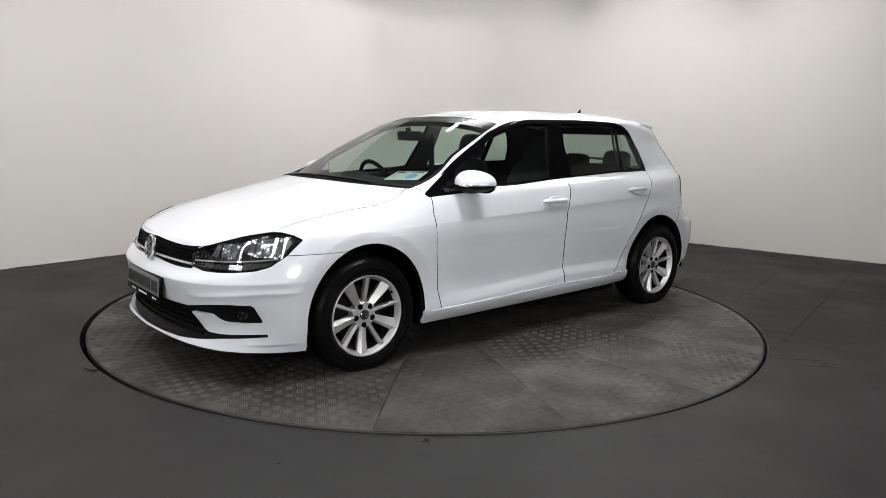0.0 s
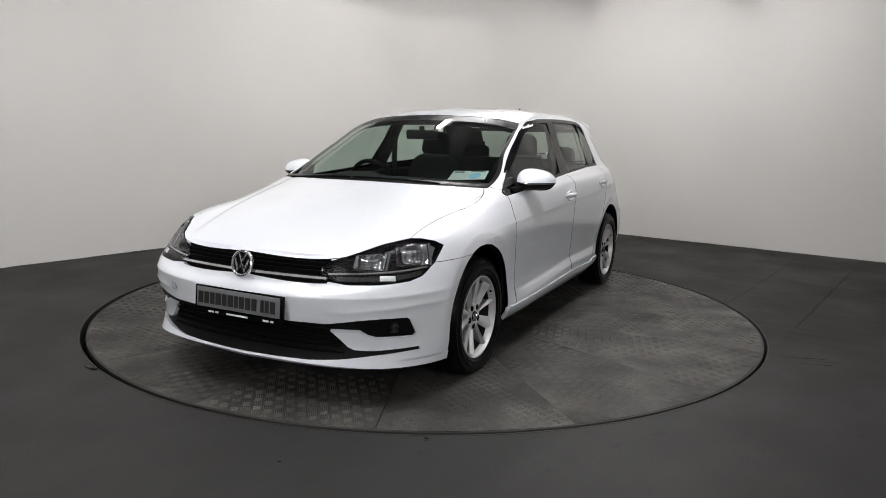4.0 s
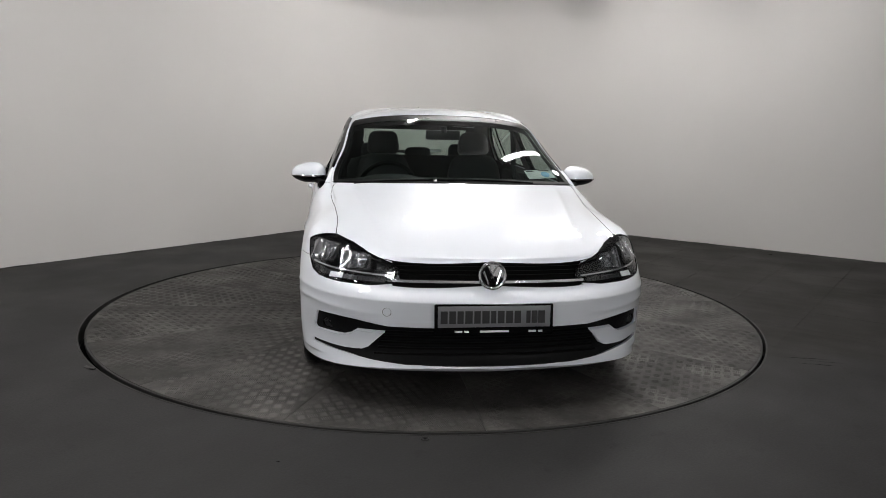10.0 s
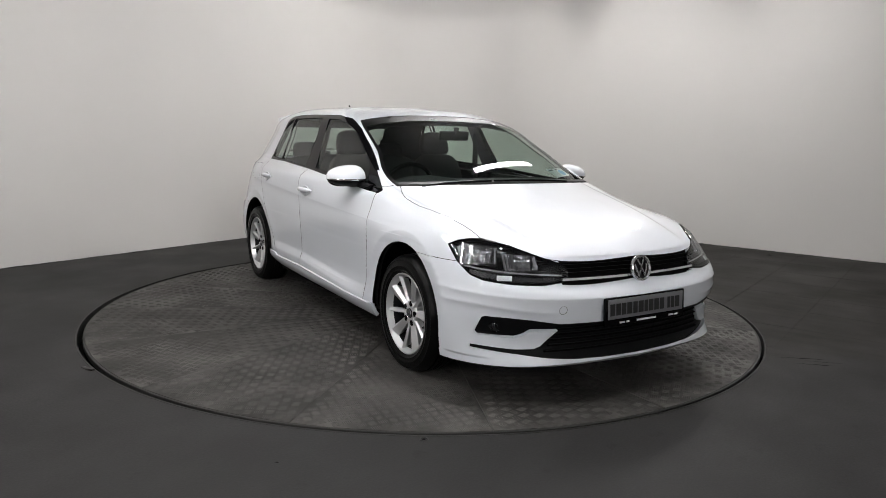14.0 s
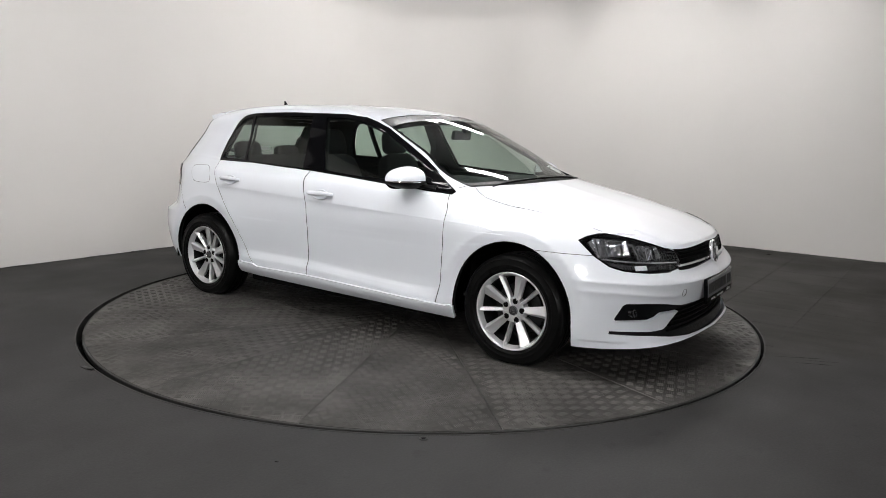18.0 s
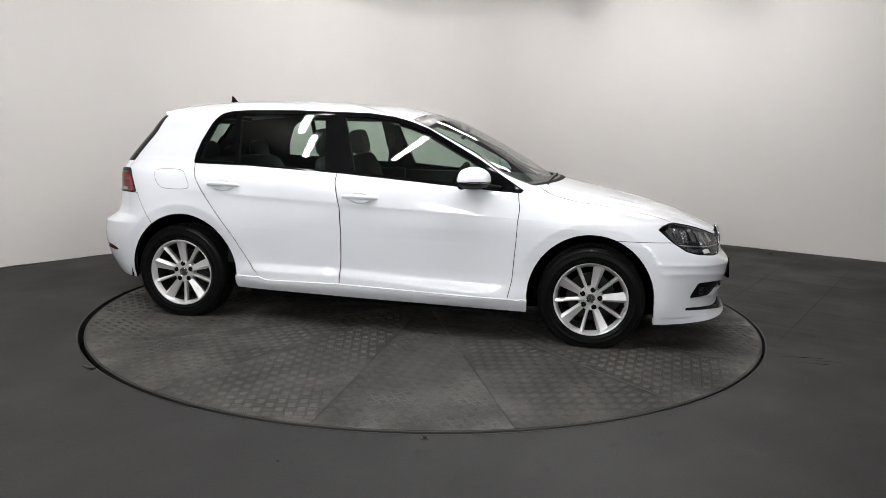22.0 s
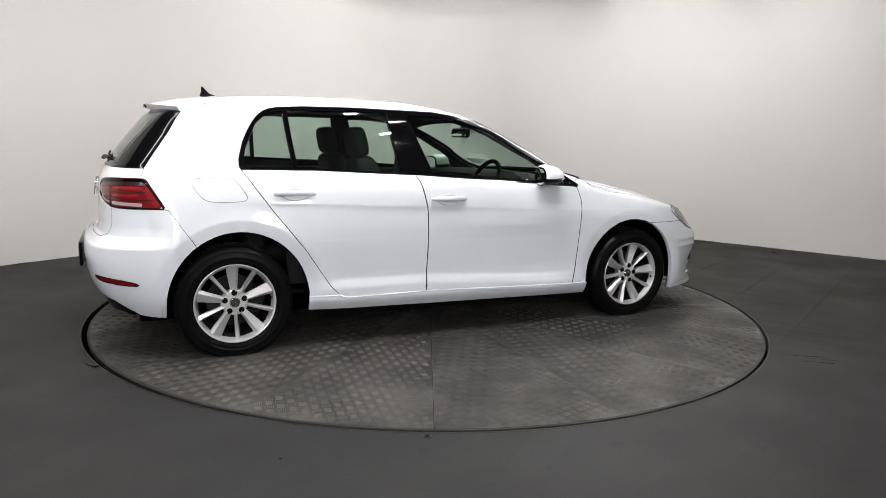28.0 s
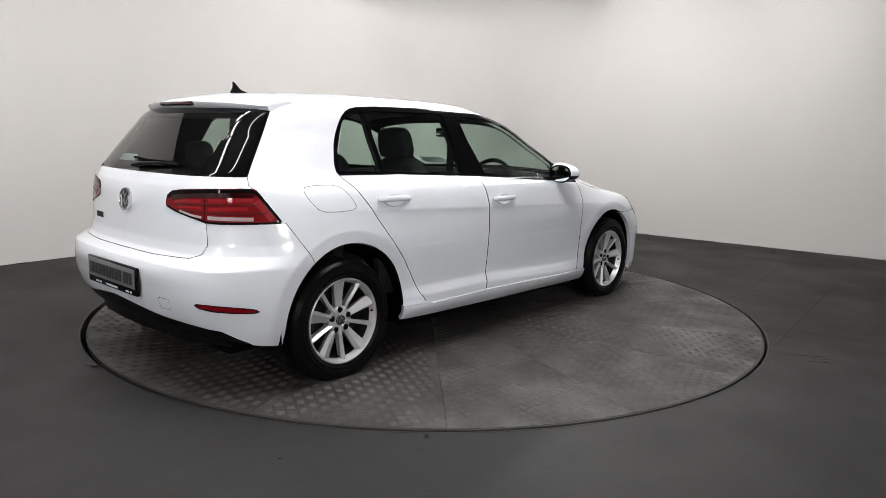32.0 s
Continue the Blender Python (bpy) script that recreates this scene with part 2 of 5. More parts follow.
# ---- room ----
def wall(name, points, label, paint):
    """An upright wall of 0.15 m along plan points in room axes; its face is on the right of the way."""
    bm = bmesh.new()
    pts = [Vector((u, v)) for u, v in points]
    rows = []
    for i, p in enumerate(pts):
        d = (pts[min(i + 1, len(pts) - 1)] - pts[max(i - 1, 0)]).normalized()
        n = Vector((d.y, -d.x))
        q = p + .15 * n
        rows.append([bm.verts.new(in_room(*c, z)) for c, z in ((p, -.02), (p, HIGH + .02), (q, HIGH + .02), (q, -.02))])
    for a, b in zip(rows, rows[1:]):
        for k in range(4):
            bm.faces.new((a[k], a[(k + 1) % 4], b[(k + 1) % 4], b[k]))
    bm.faces.new(rows[0])
    bm.faces.new(rows[-1][::-1])
    bmesh.ops.recalc_face_normals(bm, faces=bm.faces)
    tagged(part(name, bm, paint, angle=40), label, "wall", kind="structure")


FILLET = 1.3
bend = [(U_MAX - FILLET + FILLET * math.sin(a), V_MIN + FILLET - FILLET * math.cos(a)) for a in np.linspace(0, math.pi / 2, 25)]
wall("wall_back", [(U_MIN, V_MIN)] + bend + [(U_MAX, V_MAX)], "plain off-white painted wall with a rounded corner", WALL)
seam = bmesh.new()
rows = []
way = [(U_MIN + .05 + (bend[0][0] - U_MIN - .05) * q, V_MIN) for q in np.linspace(0, 1, 90)[:-1]] + bend + [(U_MAX, bend[-1][1] + (V_MAX - .05 - bend[-1][1]) * q) for q in np.linspace(0, 1, 90)[1:]]
for i, (u, v) in enumerate(way):
    du, dv = way[min(i + 1, len(way) - 1)][0] - way[max(i - 1, 0)][0], way[min(i + 1, len(way) - 1)][1] - way[max(i - 1, 0)][1]
    q = math.hypot(du, dv)
    nu, nv = -dv / q, du / q
    up, wide = .0025 + .0035 * random.random() ** 3, .003 + .006 * random.random() ** 3
    rows.append([seam.verts.new(in_room(u + nu * a, v + nv * a, z)) for a, z in ((0, .0005), (0, up), (.003, up), (wide, .0012))])
for a, b in zip(rows, rows[1:]):
    for k in range(3):
        seam.faces.new((a[k], a[k + 1], b[k + 1], b[k]))
bmesh.ops.recalc_face_normals(seam, faces=seam.faces)
tagged(part("baseboard", seam, PIT, smooth=False), "dark dirty sealant seam at the foot of the wall", "seam", kind="structure")
# Two walls out of view close the room and act as reflectors.
wall("wall_front", [(U_MAX, V_MAX), (U_MIN, V_MAX)], "unseen wall, made white to bounce fill light onto the car", WALL_FRONT)
wall("wall_end", [(U_MIN, V_MAX), (U_MIN, V_MIN)], "unseen wall, made white to bounce fill light onto the car", WALL_FRONT)
bm = bmesh.new()
vs = [bm.verts.new(in_room(u, v, z)) for z in (HIGH, HIGH + .1) for u, v in ((U_MIN, V_MIN), (U_MAX, V_MIN), (U_MAX, V_MAX), (U_MIN, V_MAX))]
for f in ((0, 1, 2, 3), (7, 6, 5, 4), (0, 4, 5, 1), (1, 5, 6, 2), (2, 6, 7, 3), (3, 7, 4, 0)):
    bm.faces.new([vs[i] for i in f])
tagged(part("ceiling", bm, CEILING, smooth=False), "plain grey painted ceiling", "ceiling", kind="structure")


def ceiling_lamp():
    lamp = thing("ceiling_lamp", "slim white batten lamp with a glowing tube, unseen under the ceiling, several added as fill", "lamp", "lamps under the ceiling")
    part("housing", box(1.46, .10, .05, (0, 0, .062), .012), HOUSING, lamp)
    part("diffuser", tube([(-.66, 0, -.012), (.66, 0, -.012)], .044, 16), GLOW, lamp, "glowing white tube")
    for s in (-1, 1):
        part("end_cap", box(.03, .09, .075, (s * .715, 0, .01), .008), HOUSING, lamp)
        part("hanger", tube([(s * .5, 0, .08), (s * .5, 0, .30)], .004, 6), CHROME, lamp)
    return lamp


first = ceiling_lamp()
for i, row in enumerate(LAMP_ROWS):
    m = lamp_pose(*row[:5])
    if i == 0:
        first.matrix_basis = m
    else:
        copy_thing(first, m)


def flood_lamp():
    lamp = thing("flood_lamp", "small white flood lamp with a glowing panel, hung under the ceiling", "lamp", "flood lamps under the ceiling")
    part("housing", box(.32, .16, .06, (0, 0, .034), .012), HOUSING, lamp)
    part("diffuser", box(.24, .055, .008, (0, 0, 0), .003), GLOW_FLOOD, lamp, "glowing white panel")
    part("bracket", tube([(0, 0, .06), (0, 0, .34)], .008, 8), CHROME, lamp)
    return lamp


lamp = flood_lamp()
lamp.matrix_basis = lamp_pose(.40, -1.45, 2.95, .34, -1.10)
copy_thing(lamp, lamp_pose(1.05, -1.80, 2.95, .85, -1.2))



def softbox_lamp():
    """A softbox on a tripod; its cloth looks along -y of its own axes, its foot is the origin."""
    lamp = thing("softbox_lamp", "black softbox lamp with a glowing white cloth on a tripod", "lamp", "softbox lamps behind the camera")
    shell = bmesh.new()
    rows = [[shell.verts.new((sx * a / 2, y, 1.75 + sz * b / 2)) for a, b in ((-1, -1), (1, -1), (1, 1), (-1, 1))] for sx, sz, y in ((.84, .64, 0), (.84, .64, .05), (.16, .16, .32))]
    for a, b in zip(rows, rows[1:]):
        for k in range(4):
            shell.faces.new((a[k], a[(k + 1) % 4], b[(k + 1) % 4], b[k]))
    shell.faces.new(rows[-1])
    bmesh.ops.recalc_face_normals(shell, faces=shell.faces)
    bmesh.ops.solidify(shell, geom=shell.faces[:], thickness=.004)
    part("shell", shell, SEAL, lamp, "black cloth shell", smooth=False)
    part("diffuser", box(.81, .006, .61, (0, .006, 1.75), .002), GLOW_BOX, lamp, "glowing white cloth")
    part("pole", tube([(0, .36, .25), (0, .36, 1.75)], .014, 10), CHROME, lamp)
    part("head", box(.10, .12, .10, (0, .36, 1.75), .015), SEAL, lamp)
    for a in (90, 210, 330):
        part("leg", tube([(0, .36, .45), (.45 * math.cos(radians(a)), .36 + .45 * math.sin(radians(a)), .012)], .011, 8), SEAL, lamp)
    return lamp


soft = softbox_lamp()
soft.matrix_basis = pose(-1.75, -6.0, 0, 0, 0, 180 - math.degrees(math.atan2(1.75, 4.8)))
copy_thing(soft, pose(1.95, -5.75, 0, 0, 0, 180 + math.degrees(math.atan2(1.95, 4.6))))

# ---- turntable ----
R_DISC, R_PIT, R_RING = 2.240, 2.264, 2.273
PIT_X = -.008
turntable = thing("turntable", "round steel turntable of worn grey tread plates set in the floor", "turntable")
part("core", lathe([(.001, -.012), (R_DISC - .004, -.012), (R_DISC - .004, -.09), (.001, -.09)], 128, "z"), PIT, turntable, "dark core under the plates", smooth=False)
rim = lathe([(R_DISC - .012, -.002), (R_DISC - .002, -.002), (R_DISC, -.004), (R_DISC, -.03), (R_DISC - .012, -.03)], 160, "z", close=True)
part("rim", rim, RING, turntable, "thin steel rim round the plates")

SECTOR = radians(22.5)
half = SECTOR / 2


def sector_plate():
    bm = bmesh.new()
    g, r0, r1 = .0016, .12, R_DISC - .013
    arc = lambda r, k: [(r, a) for a in np.linspace(-half + math.asin(g / r), half - math.asin(g / r), k)]
    outline = [(r * math.cos(a), r * math.sin(a)) for r, a in arc(r0, 3) + arc(r1, 17)[::-1]]
    top = [bm.verts.new((x, y, 0)) for x, y in outline]
    low = [bm.verts.new((x, y, -.011)) for x, y in outline]
    bm.faces.new(top)
    for i in range(len(top)):
        j = (i + 1) % len(top)
        bm.faces.new((top[i], low[i], low[j], top[j]))
    bmesh.ops.recalc_face_normals(bm, faces=bm.faces)
    return bm


def sector_tread(pitch=.049, turn=27.0):
    """Five raised bars to a cell, each cell turned a quarter against its neighbours."""
    verts, faces = [], []
    c, s = math.cos(radians(turn)), math.sin(radians(turn))
    n = int(R_DISC / pitch) + 2
    for i in range(-n, n):
        for j in range(-n, n):
            px, py = (i + .5) * pitch, (j + .5) * pitch
            x, y = c * px - s * py, s * px + c * py
            r, a = math.hypot(x, y), math.atan2(y, x)
            if not (.16 < r < R_DISC - .035 and abs(a) < half - .022 / r):
                continue
            along = (i + j) % 2
            for k in range(5):
                o = (k - 2) * pitch * .185
                ln, wd, h = pitch * .41, pitch * .050, .0012
                cx, cy = (px, py + o) if along else (px + o, py)
                base = [(-ln, 0, 0), (-ln * .55, -wd, 0), (ln * .55, -wd, 0), (ln, 0, 0), (ln * .55, wd, 0), (-ln * .55, wd, 0), (-ln * .6, 0, h), (ln * .6, 0, h)]
                at = len(verts)
                for bx, by, bz in base:
                    if not along:
                        bx, by = -by, bx
                    qx, qy = cx + bx, cy + by
                    verts.append((c * qx - s * qy, s * qx + c * qy, bz))
                faces += [(at, at + 1, at + 6), (at + 1, at + 2, at + 7, at + 6), (at + 2, at + 3, at + 7), (at + 3, at + 4, at + 7),
                          (at + 4, at + 5, at + 6, at + 7), (at + 5, at, at + 6)]
    me = bpy.data.meshes.new("tread_pattern")
    me.from_pydata(verts, [], faces)
    me.materials.append(TREAD)
    return me


part("centre_plate", lathe([(.001, 0), (.117, 0), (.117, -.011)], 32, "z"), TREAD, turntable, smooth=False)
plate_mesh, tread_mesh = None, sector_tread()
for i in range(16):
    if plate_mesh is None:
        ob = part("tread_plate", sector_plate(), TREAD, turntable, smooth=False)
        plate_mesh = ob.data
    else:
        ob = new("tread_plate", plate_mesh)
        ob.parent = turntable
    ob.matrix_basis = pose(0, 0, 0, 0, 0, 22.5 * i + 11.25)
    bars = new("tread_pattern", tread_mesh)
    bars.parent = ob
    tagged(bars, kind="stuff")

ring_bm = lathe([(R_PIT, -.10), (R_PIT, .001), (R_RING, .001), (R_RING, -.10)], 160, "z", close=True)
ring_ob = tagged(part("floor_ring", ring_bm, RING), "dark steel ring framing the turntable pit", "ring", kind="structure")
ring_ob.location.x = PIT_X
pit = tagged(part("pit", lathe([(.001, -.10), (R_RING, -.10), (R_RING, -.14), (.001, -.14)], 96, "z"), PIT), "dark pit under the turntable", "pit", kind="structure")
pit.location.x = PIT_X


def ring(*pts):
    return [tuple(p) for p in pts]


# body rings of the left half, from the bottom edge up to the roof's middle line; each runs from the front's middle round the side to the rear's middle
RINGS = [
    ring((2.172, 0, .190), (2.134, .42, .190), (1.990, .716, .180), (1.70, .848, .166), (1.31, .84, .18), (.90, .83, .195), (-.22, .83, .215),
         (-.93, .835, .23), (-1.31, .84, .24), (-1.68, .82, .235), (-1.88, .70, .27), (-1.98, .42, .30), (-2.02, 0, .31)),
    ring((2.142, 0, .24), (2.102, .42, .25), (1.968, .71, .265), (1.70, .862, .275), (1.31, .872, .28), (.90, .862, .25), (-.22, .862, .275),
         (-.93, .865, .285), (-1.31, .872, .30), (-1.68, .85, .32), (-1.92, .72, .36), (-2.02, .43, .38), (-2.06, 0, .39)),
    ring((2.158, 0, .40), (2.122, .42, .40), (1.98, .73, .41), (1.69, .865, .43), (1.31, .88, .45), (.90, .862, .42), (-.22, .868, .43),
         (-.93, .87, .44), (-1.31, .88, .45), (-1.68, .862, .46), (-1.94, .74, .48), (-2.04, .44, .48), (-2.068, 0, .48)),
    ring((2.162, 0, .505), (2.127, .42, .503), (1.975, .73, .53), (1.68, .86, .56), (1.31, .88, .60), (.90, .872, .58), (-.22, .88, .58),
         (-.93, .882, .58), (-1.31, .88, .60), (-1.68, .86, .60), (-1.93, .74, .59), (-2.04, .44, .575), (-2.068, 0, .57)),
    ring((2.12, 0, .565), (2.08, .42, .555), (1.94, .715, .60), (1.66, .845, .65), (1.31, .865, .70), (.90, .88, .70), (-.22, .89, .70),
         (-.93, .886, .70), (-1.31, .872, .72), (-1.67, .84, .70), (-1.89, .72, .68), (-1.995, .44, .655), (-2.03, 0, .645)),
    ring((2.095, 0, .655), (2.05, .42, .65), (1.85, .70, .705), (1.60, .825, .73), (1.31, .838, .755), (.90, .866, .76), (-.22, .888, .79),
         (-.93, .88, .80), (-1.31, .86, .82), (-1.65, .82, .81), (-1.86, .70, .80), (-1.97, .44, .78), (-2.005, 0, .77)),
    ring((2.02, 0, .70), (1.97, .41, .71), (1.75, .67, .755), (1.52, .78, .78), (1.28, .785, .81), (.88, .828, .86), (-.22, .866, .91),
         (-.93, .852, .92), (-1.31, .822, .93), (-1.62, .785, .93), (-1.83, .69, .925), (-1.945, .44, .90), (-1.985, 0, .89)),
    ring((1.75, 0, .795), (1.70, .38, .80), (1.55, .58, .82), (1.40, .68, .83), (1.20, .722, .85), (.87, .796, .90), (-.22, .80, .965),
         (-.93, .775, .985), (-1.29, .745, 1.0), (-1.58, .72, 1.01), (-1.79, .655, 1.0), (-1.915, .43, .985), (-1.95, 0, .975)),
    ring((1.08, 0, .955), (1.05, .35, .95), (1.0, .56, .945), (.93, .72, .938), (.905, .740, .930), (.86, .774, .925), (-.22, .782, .995),
         (-.93, .757, 1.015), (-1.28, .727, 1.03), (-1.55, .70, 1.045), (-1.765, .645, 1.04), (-1.885, .42, 1.025), (-1.925, 0, 1.015)),
    ring((.64, 0, 1.185), (.62, .35, 1.18), (.585, .55, 1.155), (.545, .655, 1.13), (.525, .678, 1.12), (.46, .70, 1.12), (-.22, .705, 1.16),
         (-.93, .69, 1.17), (-1.22, .668, 1.18), (-1.45, .645, 1.19), (-1.655, .595, 1.185), (-1.765, .40, 1.18), (-1.805, 0, 1.178)),
    ring((.215, 0, 1.355), (.20, .33, 1.345), (.18, .50, 1.325), (.163, .588, 1.307), (.13, .61, 1.308), (.04, .62, 1.325), (-.22, .608, 1.35),
         (-.93, .602, 1.358), (-1.16, .597, 1.352), (-1.34, .59, 1.337), (-1.525, .568, 1.318), (-1.63, .38, 1.318), (-1.668, 0, 1.318)),
    ring((.03, 0, 1.395), (.01, .28, 1.388), (-.02, .43, 1.372), (-.04, .50, 1.362), (-.06, .52, 1.362), (-.13, .53, 1.375), (-.30, .51, 1.395),
         (-.90, .51, 1.402), (-1.10, .51, 1.395), (-1.28, .51, 1.38), (-1.41, .49, 1.368), (-1.52, .33, 1.374), (-1.56, 0, 1.378)),
    ring((-.12, 0, 1.412), (-.14, 0, 1.413), (-.17, 0, 1.414), (-.20, 0, 1.416), (-.23, 0, 1.418), (-.32, 0, 1.422), (-.50, 0, 1.428),
         (-.85, 0, 1.430), (-1.05, 0, 1.426), (-1.20, 0, 1.420), (-1.31, 0, 1.412), (-1.41, 0, 1.406), (-1.46, 0, 1.400)),
]
NS, NK = 15, 18      # steps between two stations, and between two rings


def spline(P, knots, n):
    """A smooth curve of n steps an interval along the first axis of P, with knots spaced as given."""
    m = np.empty_like(P)
    h = np.diff(knots)
    d = (P[1:] - P[:-1]) / h.reshape(-1, *[1] * (P.ndim - 1))
    hh = h.reshape(-1, *[1] * (P.ndim - 1))
    m[1:-1] = (d[:-1] * hh[1:] + d[1:] * hh[:-1]) / (hh[1:] + hh[:-1])
    same = d[:-1] * d[1:] > 0
    most = 2.2 * np.minimum(abs(d[:-1]), abs(d[1:]))
    m[1:-1] = np.where(same, np.clip(m[1:-1], -most, most), m[1:-1])
    m[0], m[-1] = 1.5 * d[0] - .5 * m[1], 1.5 * d[-1] - .5 * m[-2]
    out = []
    for i in range(len(P) - 1):
        for u in np.arange(n) / n:
            a, b, c, e = 2*u**3 - 3*u*u + 1, u**3 - 2*u*u + u, -2*u**3 + 3*u*u, u**3 - u*u
            out.append(a * P[i] + b * h[i] * m[i] + c * P[i + 1] + e * h[i] * m[i + 1])
    out.append(P[-1])
    return np.array(out)


def body_grid():
    """Points of the left half of the body's skin: rings along the first axis, stations along the second."""
    P = np.array(RINGS, float)
    P[:, (0, -1), 1] = 0
    ks = np.r_[0, np.cumsum(np.mean([np.linalg.norm(np.diff(P[:, j], axis=0), axis=1) for j in (1, 5, 6, 7, 10)], axis=0))]
    ss = np.r_[0, np.cumsum(np.mean([np.linalg.norm(np.diff(P[k], axis=0), axis=1) for k in (1, 4, 6)], axis=0))]
    G = spline(P, ks, NK)
    G = spline(G.swapaxes(0, 1), ss, NS).swapaxes(0, 1)
    x, y, z = G[..., 0], G[..., 1].copy(), G[..., 2]
    side = np.clip((y - .70) / .1, 0, 1)
    # arches with a flat flange round them
    for wx, rr in ((1.306, .372), (-1.287, .380)):
        r = np.hypot(x - wx, z - .29)
        y += side * np.clip((z - .22) / .10, 0, 1) * (-.15 * np.clip(rr + .070 - r, 0, .09) + .008 * np.exp(-np.clip(r - rr - .07, 0, 1) / .06) * (r > rr + .07))
        y += side * np.clip((z - .22) / .10, 0, 1) * .008 * (r <= rr + .07)
    # waist crease and the tuck above the sill
    d = .782 - .042 * x - z
    lim = np.clip((1.25 - x) / .3, 0, 1) * np.clip((x + 1.55) / .3, 0, 1)
    y -= side * lim * np.where(d > 0, .26 * d * np.exp(-d / .065), 0)
    d = .388 - .06 * np.clip(x + .2, 0, 1.1) - z
    lim = np.clip((.92 - x) / .30, 0, 1) * np.clip((x + .95) / .25, 0, 1)
    y += side * lim * .36 * np.clip(d, 0, .05)
    G[..., 1] = y
    # edge across the front bumper, shelf on the rear bumper, fold along the hood
    d = .492 + .02 * (y / .75) ** 2 - z
    lim = np.clip((x - 1.62) / .15, 0, 1)
    ny = .8 * np.clip((y - .45) / .35, 0, 1)
    nx = np.sqrt(1 - ny * ny)
    bulge = lim * (.010 * np.exp(-abs(d) / .028) - .004)
    # second fold over the outer intakes
    e = .436 + .030 * np.clip((y - .55) / .25, 0, 1) - z
    fold = np.clip((y - .44) / .14, 0, 1) * np.clip((x - 1.66) / .10, 0, 1)
    bulge += lim * fold * np.where(e > 0, .009 * np.exp(-e / .016), .009 * np.exp(e / .026))
    G[..., 0] += bulge * nx
    G[..., 1] += bulge * ny
    d = z - .603
    lim = np.clip((-x - 1.60) / .15, 0, 1) * np.clip((.95 - z) / .25, 0, 1)
    G[..., 0] += lim * (.62 * np.clip(d, 0, .05) - .006 * np.exp(-abs(d) / .02))
    G[..., 1] -= lim * np.clip((y - .50) / .15, 0, 1) * .45 * np.clip(d, 0, .05)
    d = y - (.44 + .16 * np.clip((2.04 - x) / 1.0, 0, 1))
    lim = np.clip((x - .98) / .15, 0, 1) * np.clip((2.07 - x) / .10, 0, 1) * np.clip((z - .69) / .04, 0, 1)
    G[..., 2] -= lim * np.where(d > 0, .010 * (1 - np.exp(-d / .02)) * np.exp(-d / .12), 0)
    G[:, (0, -1), 1] = 0
    return G


# ---- car: skin ----
CX, CY = .162, -.058          # the turntable's centre in the car's own axes (x forward, y to its left, from the wheelbase's middle)
WHEEL_X, HUB_Z = 1.315, .290
car = thing("hatchback_car", "white five-door hatchback car parked on the turntable", "car")


def car_part(name, bm, mat, label="", parent=None, **kw):
    ob = part(name, bm, mat, parent or car, label, **kw)
    if not parent:
        ob.location = (-CX, -CY, 0)
    return ob


G = body_grid()
NR, NC = G.shape[:2]
dk, ds = np.gradient(G, axis=0), np.gradient(G, axis=1)
NRM = np.cross(ds, dk)
NRM[:, 0, 1] = NRM[:, -1, 1] = 0
NRM[-1] = (0, 0, -1)
NRM /= np.linalg.norm(NRM, axis=2, keepdims=True) + 1e-12
if NRM[40, 80, 1] < 0:
    NRM = -NRM
NRM[-1] = (0, 0, 1)

skin = bmesh.new()
NL = skin.verts.layers.float_vector.new("n")
KL, SL = skin.faces.layers.int.new("k"), skin.faces.layers.int.new("s")
grid = [[skin.verts.new(G[k, s]) for s in range(NC)] for k in range(NR)]
for k in range(NR):
    for s in range(NC):
        grid[k][s][NL] = Vector(NRM[k, s])
for k in range(NR - 1):
    for s in range(NC - 1):
        f = skin.faces.new((grid[k][s], grid[k][s + 1], grid[k + 1][s + 1], grid[k + 1][s]))
        f[KL], f[SL] = k, s

# ways to look at the skin: from the side, the front, above, the front corner, the rear corner
VIEWS = {"side": (Vector((1, 0, 0)), Vector((0, 0, 1))), "front": (Vector((0, 1, 0)), Vector((0, 0, 1))), "top": (Vector((1, 0, 0)), Vector((0, 1, 0))),
         "nose": (Vector((-1, 1, 0)), Vector((0, 0, 1))), "tail": (Vector((1, 1, 0)), Vector((0, 0, 1)))}


def flat(view, p):
    a, b = VIEWS[view]
    return a.dot(p), b.dot(p)


def cut(view, outline, keep, closed=True):
    """Splits the skin's faces that keep() allows along an outline seen in a view."""
    a, b = VIEWS[view]
    us, vs = [p[0] for p in outline], [p[1] for p in outline]
    n = len(outline)
    for i in range(n if closed else n - 1):
        (u0, v0), (u1, v1) = outline[i], outline[(i + 1) % n]
        m = .03
        lo_u, hi_u, lo_v, hi_v = min(u0, u1) - m, max(u0, u1) + m, min(v0, v1) - m, max(v0, v1) + m
        faces = []
        for f in skin.faces:
            p = f.verts[0].co
            pu, pv = a.dot(p), b.dot(p)
            if lo_u - .06 < pu < hi_u + .06 and lo_v - .06 < pv < hi_v + .06 and keep(p):
                q = [flat(view, v.co) for v in f.verts]
                if max(w[0] for w in q) > lo_u and min(w[0] for w in q) < hi_u and max(w[1] for w in q) > lo_v and min(w[1] for w in q) < hi_v:
                    faces.append(f)
        if not faces:
            continue
        geom = list({g for f in faces for g in (*f.verts, *f.edges, f)})
        co = a * (u0 / a.length_squared) + b * v0
        no = a * (-(v1 - v0) / a.length) + b * ((u1 - u0) / a.length)
        bmesh.ops.bisect_plane(skin, geom=geom, plane_co=co, plane_no=no.normalized(), dist=2e-4)


